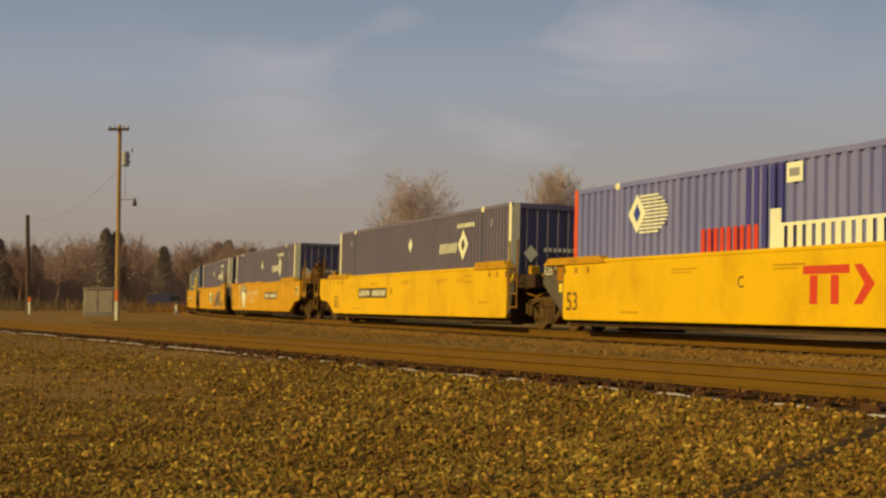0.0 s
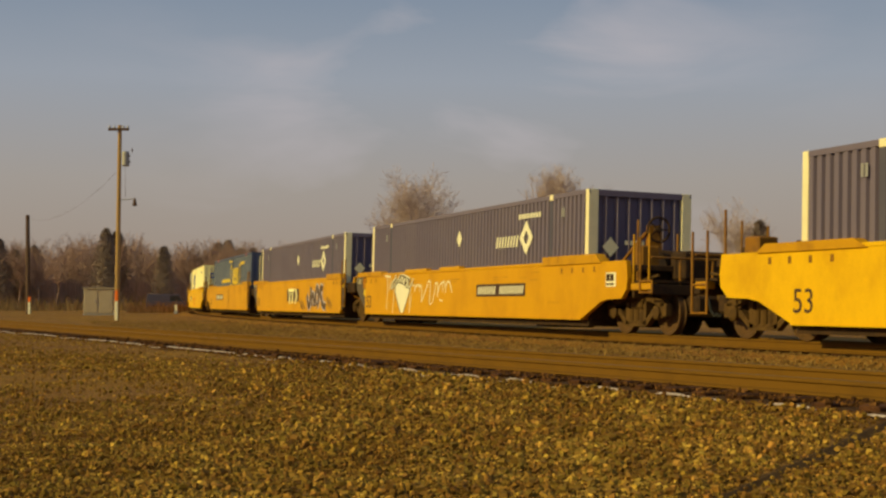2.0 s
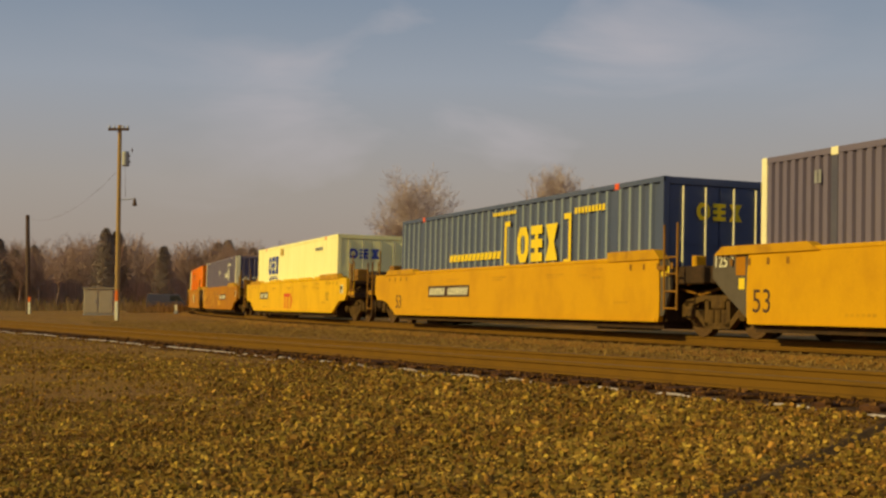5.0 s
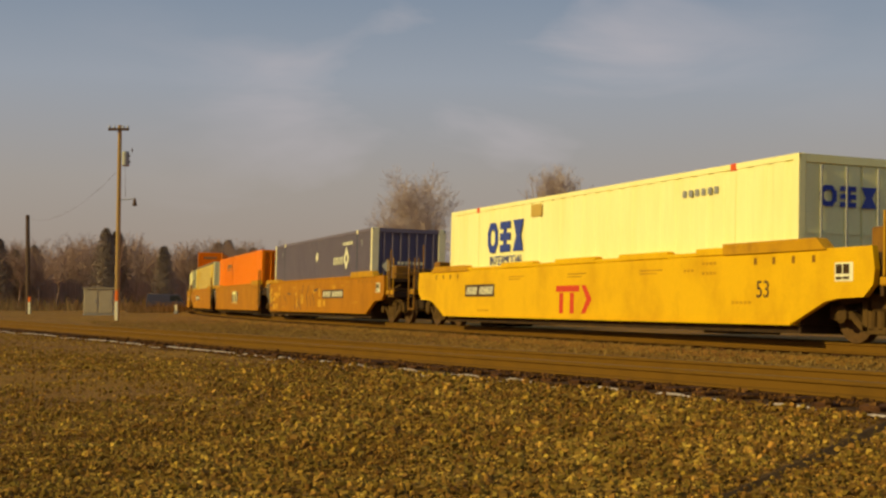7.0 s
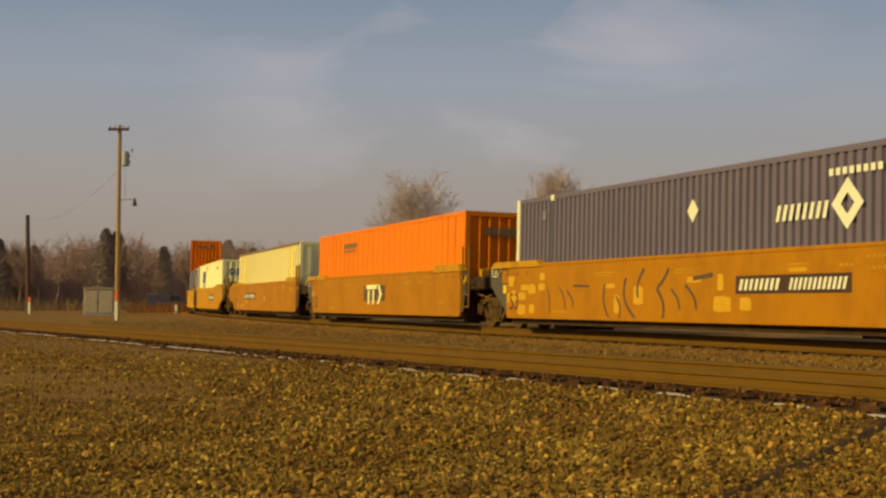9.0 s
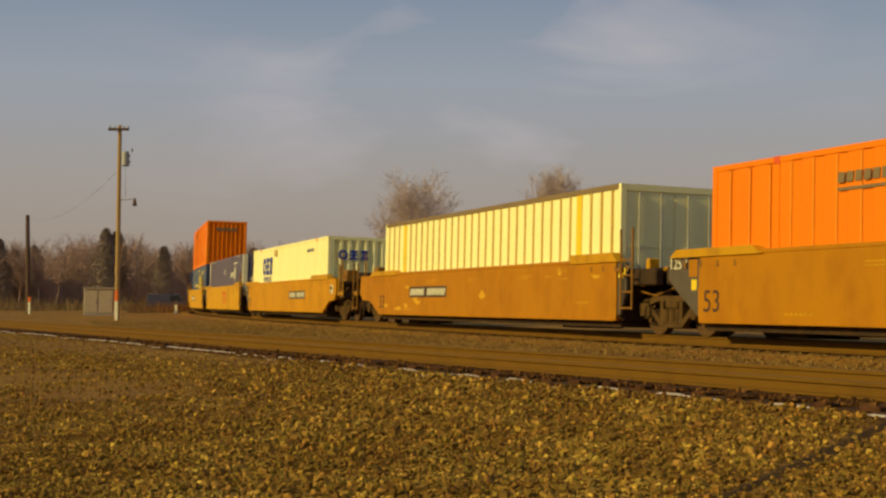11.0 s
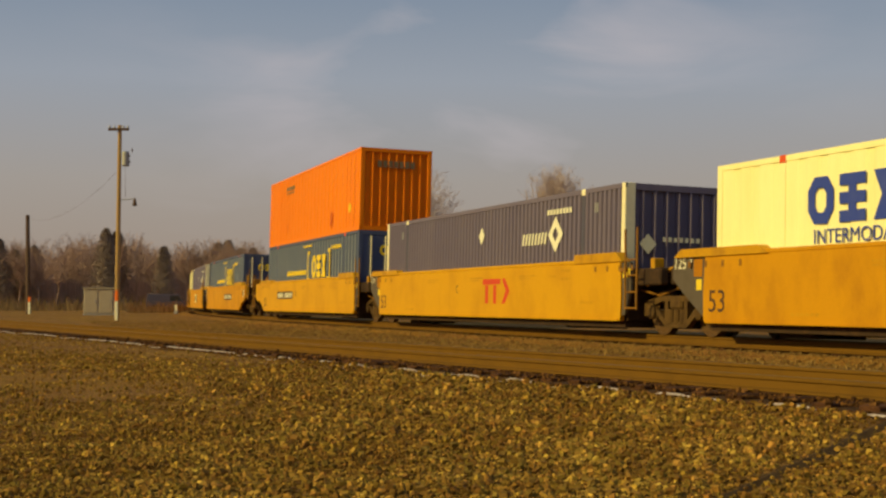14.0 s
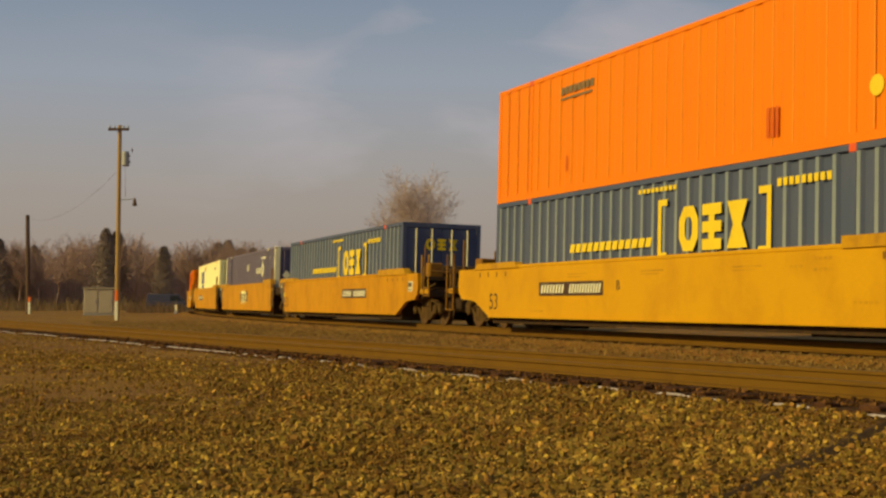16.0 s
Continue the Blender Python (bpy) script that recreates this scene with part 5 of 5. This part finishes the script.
def bare_tree(seed, h, spread=0.55, levels=5, name="bare_tree", at=None, dense=1.0, twigs=None):
    """A leafless tree: forking limbs and a crown of fine twigs."""
    rng = random.Random(seed)
    V, F, TV, TF = [], [], [], []
    fine = 0.5 if twigs else 1.0

    def grow(p, d, length, r, level):
        steps = 3
        for k in range(steps):
            nd = (d + Vector((rng.gauss(0, 0.13), rng.gauss(0, 0.13), rng.gauss(0.06, 0.08)))).normalized()
            q = p + nd * (length / steps)
            r2 = r * 0.86
            if level < 3:
                limb(V, F, p, q, r * (0.4 + 0.6 * fine), r2 * (0.4 + 0.6 * fine))
            else:
                twig(TV, TF, p, q, max(r * fine, 0.002 * fine * h), max(r2 * fine, 0.0014 * fine * h), rng)
            p, d, r = q, nd, r2
            if level < levels and (level > 0 or k > 0):
                for _ in range(2 if level else 2):
                    if rng.random() < 0.80 * dense:
                        a = rng.uniform(0, 2 * math.pi)
                        side = d.orthogonal().normalized()
                        side.rotate(Matrix.Rotation(a, 3, d))
                        grow(p, (d * (1 - spread) + side * spread + Vector((0, 0, 0.18))).normalized(), length * rng.uniform(0.55, 0.78), r * 0.6, level + 1)
        if level < levels:
            grow(p, d, length * 0.72, r * 0.8, level + 1)
    grow(Vector((0, 0, 0)), Vector((rng.uniform(-.05, .05), 0, 1)), h * 0.36, h * 0.018, 0)
    top = max([v.z for v in V + TV])
    k = h / top
    root = thing(name, "leafless deciduous tree with fine brown twigs", "tree", at=at)
    for nm, vv, ff, m in (("trunk", V, F, M_BARK_HAZE if twigs else M_BARK), ("crown", TV, TF, twigs or M_TWIG)):
        me = bpy.data.meshes.new(nm)
        me.from_pydata([v * k for v in vv], [], ff)
        me.materials.append(m)
        ob = new(nm, me)
        ob.parent = root
    return root


def conifer(seed, h, at=None):
    rng = random.Random(seed)
    V, F = [], []
    limb(V, F, Vector((0, 0, 0)), Vector((0, 0, h)), h * 0.018, 0.02, 6)
    root = thing("conifer", "dark ragged evergreen tree", "tree", at=at)
    me = bpy.data.meshes.new("trunk")
    me.from_pydata(V, [], F)
    me.materials.append(M_BARK)
    new("trunk", me).parent = root
    V, F = [], []
    for i in range(int(300 * h)):
        z = h * (0.12 + 0.88 * rng.random() ** 0.8)
        reach = math.sqrt(max(0.0, h - z)) * 0.85 * rng.uniform(0.45, 1.15) + 0.15
        a = rng.uniform(0, 6.283)
        r = reach * math.sqrt(rng.random())
        c = Vector((math.cos(a) * r, math.sin(a) * r, z - 0.25 * r))
        s = rng.uniform(0.13, 0.32)
        for _ in range(3):
            d = Vector((rng.gauss(0, 1), rng.gauss(0, 1), rng.gauss(-0.2, 0.5))).normalized() * s
            e = d.orthogonal().normalized() * s * 0.28
            b = len(V)
            V += [c - e, c + e, c + d]
            F.append((b, b + 1, b + 2))
    me = bpy.data.meshes.new("crown")
    me.from_pydata(V, [], F)
    me.materials.append(M_CONIF)
    new("crown", me).parent = root
    return root


def place(px, depth):
    """Plan position at a bearing across the view, depth metres ahead."""
    return (px - 784) / 2358.5 * depth, depth


def build_trees():
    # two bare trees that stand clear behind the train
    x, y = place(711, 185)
    bare_tree(4, 20.6, 0.55, 5, at=pose(x, y, GROUND), twigs=M_TWIG_HAZE, dense=1.2)
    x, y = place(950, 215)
    bare_tree(15, 24.0, 0.36, 5, at=pose(x, y, GROUND), twigs=M_TWIG_HAZE, dense=1.2)
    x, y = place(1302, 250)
    bare_tree(9, 21.0, 0.42, 5, at=pose(x, y, GROUND), twigs=M_TWIG_HAZE, dense=0.95)
    protos = [bare_tree(20 + i, 10.0, 0.5, 4, name="bare_tree", at=pose(*place(60 + 90 * i, 205 + 6 * i), GROUND)) for i in range(4)]
    con = [conifer(40 + i, 10.0, at=pose(*place(p, d), GROUND)) for i, (p, d) in enumerate(((400, 215), (190, 190)))]
    rng = random.Random(77)
    for i in range(72):
        px, d = -60 + i * 7.7 + rng.uniform(-10, 10), rng.uniform(190, 260)
        x, y = place(px, d)
        k = rng.uniform(0.95, 1.22) * d / 225 * (1.12 if 70 < px < 250 else 1.0)
        copy_thing(rng.choice(protos), pose(x, y, GROUND, 0, 0, rng.uniform(0, 360)) @ Matrix.Scale(k, 4)).scale = (k, k, k)
    for px, d, hgt in ((-2, 200, 10.5), (28, 205, 9.0), (60, 210, 10.0), (188, 195, 11.8), (206, 197, 11.5), (290, 190, 9.0), (386, 222, 11.0), (404, 220, 11.3), (448, 226, 10.2), (425, 230, 10.4)):
        x, y = place(px, d)
        k = hgt / 10
        copy_thing(con[rng.random() < 0.5], pose(x, y, GROUND, 0, 0, rng.uniform(0, 360))).scale = (k, k, k)
    for i in range(30):
        px, d = 480 + i * 45 + rng.uniform(-20, 20), rng.uniform(260, 330)
        x, y = place(px, d)
        k = rng.uniform(0.85, 1.35)
        copy_thing(rng.choice(protos), pose(x, y, GROUND, 0, 0, rng.uniform(0, 360))).scale = (k, k, k)
    for px, d, hgt in ((1345, 240, 15.8),):
        x, y = place(px, d)
        k = hgt / 10
        copy_thing(con[0], pose(x, y, GROUND, 0, 0, rng.uniform(0, 360))).scale = (k, k, k)
    # dry brush along the far edge of the clearing
    V, F = [], []
    for i in range(24000):
        # a thicket of thin stems between the trees
        px, d = rng.uniform(-80, 500), rng.uniform(205, 270)
        x, y = place(px, d)
        h = rng.uniform(2.0, 8.2) * (0.8 + 0.35 * noise.noise(Vector((x * 0.08, y * 0.08, 7)))) * d / 225
        w = rng.uniform(0.03, 0.10)
        b = len(V)
        V += [(x - w, y, GROUND - 0.05), (x + w, y + 0.1, GROUND - 0.05), (x + rng.uniform(-0.8, 0.8), y + 0.05, GROUND + h)]
        F.append((b, b + 1, b + 2))
    me = bpy.data.meshes.new("thicket")
    me.from_pydata(V, [], F)
    me.materials.append(M_THICKET)
    tagged(new("thicket", me), "dense dark thicket of bare stems between the trees", "brush", kind="stuff")
    V, F = [], []
    for i in range(9000):
        px, d = rng.uniform(-80, 1650), rng.uniform(150, 235)
        if px > 430:
            d += 60
        x, y = place(px, d)
        h = rng.uniform(0.5, 2.6) * (0.6 + 0.6 * noise.noise(Vector((x * 0.1, y * 0.1, 3))))
        lean = rng.uniform(-0.5, 0.5)
        w = rng.uniform(0.05, 0.16)
        b = len(V)
        V += [(x - w, y, GROUND - 0.05), (x + w, y + 0.1, GROUND - 0.05), (x + lean, y + 0.05, GROUND + max(0.3, h))]
        F.append((b, b + 1, b + 2))
    for i in range(500):
        px, d = rng.uniform(225, 335), rng.uniform(122, 144)
        x, y = place(px, d)
        w = rng.uniform(0.02, 0.05)
        b = len(V)
        V += [(x - w, y, GROUND - 0.05), (x + w, y + 0.1, GROUND - 0.05), (x + rng.uniform(-0.4, 0.4), y + 0.05, GROUND + rng.uniform(0.3, 1.3))]
        F.append((b, b + 1, b + 2))
    me = bpy.data.meshes.new("dry_brush")
    me.from_pydata(V, [], F)
    me.materials.append(M_BRUSH)
    tagged(new("dry_brush", me), "dry brown brush along the clearing's edge", "brush", kind="stuff")


build_trees()


# ---------------------------------------------------------------- ballast stones
def hull():
    """A chipped block: eight corners, twelve faces."""
    v = np.array([(x, y, z) for z in (-1, 1) for y in (-1, 1) for x in (-1, 1)], float) * 0.62
    f = np.array([(0, 2, 3), (0, 3, 1), (4, 5, 7), (4, 7, 6), (0, 1, 5), (0, 5, 4), (2, 6, 7), (2, 7, 3), (0, 4, 6), (0, 6, 2), (1, 3, 7), (1, 7, 5)])
    return v, f


def stone_mesh(name, pos, size, rng, material):
    v, f = hull()
    n = len(pos)
    k = rng.uniform(0.55, 1.4, (n, 8, 3)) * v[None]
    k *= rng.uniform(0.65, 1.2, (n, 1, 3))
    a, b = rng.uniform(0, 6.283, n), rng.uniform(-1.2, 1.2, n)
    ca, sa, cb, sb = np.cos(a), np.sin(a), np.cos(b), np.sin(b)
    x, y, z = k[..., 0], k[..., 1], k[..., 2] * 0.8
    y, z = y * cb[:, None] - z * sb[:, None], y * sb[:, None] + z * cb[:, None]
    x, y = x * ca[:, None] - y * sa[:, None], x * sa[:, None] + y * ca[:, None]
    P = np.stack([x, y, z], -1) * size[:, None, None] + pos[:, None, :]
    me = bpy.data.meshes.new(name)
    me.vertices.add(n * 8)
    me.vertices.foreach_set("co", P.astype(np.float32).ravel())
    idx = (f[None] + (np.arange(n) * 8)[:, None, None]).reshape(-1)
    me.loops.add(len(idx))
    me.loops.foreach_set("vertex_index", idx.astype(np.int32))
    me.polygons.add(len(idx) // 3)
    me.polygons.foreach_set("loop_start", np.arange(0, len(idx), 3, dtype=np.int32))
    me.polygons.foreach_set("use_smooth", np.zeros(len(idx) // 3, dtype=bool))
    me.update(calc_edges=True)
    me.validate()
    me.materials.append(material)
    return me


def build_stones():
    rng = np.random.default_rng(11)
    n = 262000
    y = 5.2 + (42 - 5.2) * rng.random(n) ** 2.1
    x = y * rng.uniform(-0.37, 0.37, n)
    lat = (x - SIDE_C.x) * SIDE_N.x + (y - SIDE_C.y) * SIDE_N.y
    keep = (lat > 1.62) & (rng.random(n) < np.clip(7.0 / y, 0.1, 1) ** 0.15)
    # finer and thinner where dirt shows, towards the clearing
    soft = np.clip((-x - 0.4) / 3.0, 0, 1)
    keep &= rng.random(n) > soft * np.clip(0.42 + 0.5 * np.sin(0.9 * x + 0.75 * y) + 0.25 * np.sin(2.3 * x - 1.1 * y), 0.1, 0.85)
    x, y, lat, soft = x[keep], y[keep], lat[keep], soft[keep]
    size = rng.gamma(2.6, 0.0041, len(x)).clip(0.0045, 0.030) * (1 - 0.3 * soft) * (0.84 + 0.16 * np.clip((y - 5.5) / 4, 0, 1)) * (1 + 0.6 * np.clip((y - 9) / 9, 0, 1))
    z = GROUND + size * rng.uniform(-0.1, 1.1, len(x)) + 0.06 * np.clip((2.3 - lat) / 1.0, 0, 1) + 0.012
    pos = np.stack([x, y, z], 1)
    order = np.argsort(np.hypot(x - 1.5, y - 6.2))
    near, rest = order[:290], order[290:]
    # a shadow band across the gravel: stones sink so the dark strip shows
    rut = np.abs((x - 1.41) * 0.884 - (y - 6.57) * 0.468)
    drop = rng.random(len(x)) < 0.92 * np.exp(-(rut / (0.18 + 0.04 * np.sin(y * 5.1))) ** 2)
    pos[:, 2] -= 0.12 * drop
    tagged(new("ballast_stones", stone_mesh("ballast_stones", pos[rest], size[rest], rng, M_STONE)), "loose brown ballast stones beside the siding", "gravel", kind="stuff")
    protos = [stone_mesh("stone", np.zeros((1, 3)), np.ones(1), rng, M_STONE1) for _ in range(9)]
    for i in near:
        ob = new("stone", protos[int(rng.integers(9))])
        ob.parent = ground
        ob.matrix_basis = Matrix.Translation(Vector(pos[i])) @ Matrix.Rotation(float(rng.uniform(0, 6.28)), 4, "Z") @ Matrix.Scale(float(size[i]), 4)
    # reddish crumbs over the ends of the ties
    n = 6000
    s, l = -34 * rng.random(n) ** 1.5 + 8, rng.uniform(0.84, 1.66, n)
    P = np.array([on_siding(a, b, 0) for a, b in zip(s, l)])
    size = rng.gamma(4.0, 0.0042, n).clip(0.006, 0.045)
    P[:, 2] = -0.185 + 0.3 * size - 0.04 * (l > 1.35)
    tagged(new("ballast_stones", stone_mesh("ballast_stones", P, size, rng, M_CRUMB)), "rust-brown crumbs and chips over the tie ends", "gravel", kind="stuff")
    # between and beside the two tracks
    n = 36000
    s, l = 26 - 66 * rng.random(n) ** 1.6, rng.uniform(1.3, 9.0, n)
    P = np.array([beside(a, b, 0) for a, b in zip(s, l)])
    lat = (P[:, 0] - SIDE_C.x) * SIDE_N.x + (P[:, 1] - SIDE_C.y) * SIDE_N.y
    ok = (lat < -1.3) & (rng.random(n) < np.clip((s + 34) / 30, 0, 1))
    P, l = P[ok], l[ok]
    size = rng.gamma(5.0, 0.0040, len(P)).clip(0.010, 0.04)
    P[:, 2] = np.interp(l, [1.3, 1.7, 2.1, 9], [-0.18, -0.17, GROUND + 0.01, GROUND + 0.01]) + 0.3 * size
    tagged(new("ballast_stones", stone_mesh("ballast_stones", P, size, rng, M_BALLAST)), "grey-brown ballast stones between the two tracks", "gravel", kind="stuff")


build_stones()


# ---------------------------------------------------------------- movement
def motions():
    """The train runs at about 14 m/s along the curve; its wheels roll."""
    for ob, mid, half, lift in MOVERS:
        rows = []
        for t in sorted([k * 0.5 for k in range(33)] + [13.8, 13.9, 14.1]):
            rows.append((t, carriage_pose(mid + travelled(t), half) @ pose(0, 0, lift)))
        walk(ob, rows)
        if ob.name.startswith("rail_truck"):
            for axle in [c for c in ob.children if c.name.startswith("wheelset")]:
                base = axle.matrix_basis.copy()
                turns = []
                for f in range(16 * FPS + 1):
                    t = f / FPS
                    turns.append((t, base @ Matrix.Rotation(travelled(t) / WHEEL_R, 4, "Y")))
                walk(axle, turns)


motions()
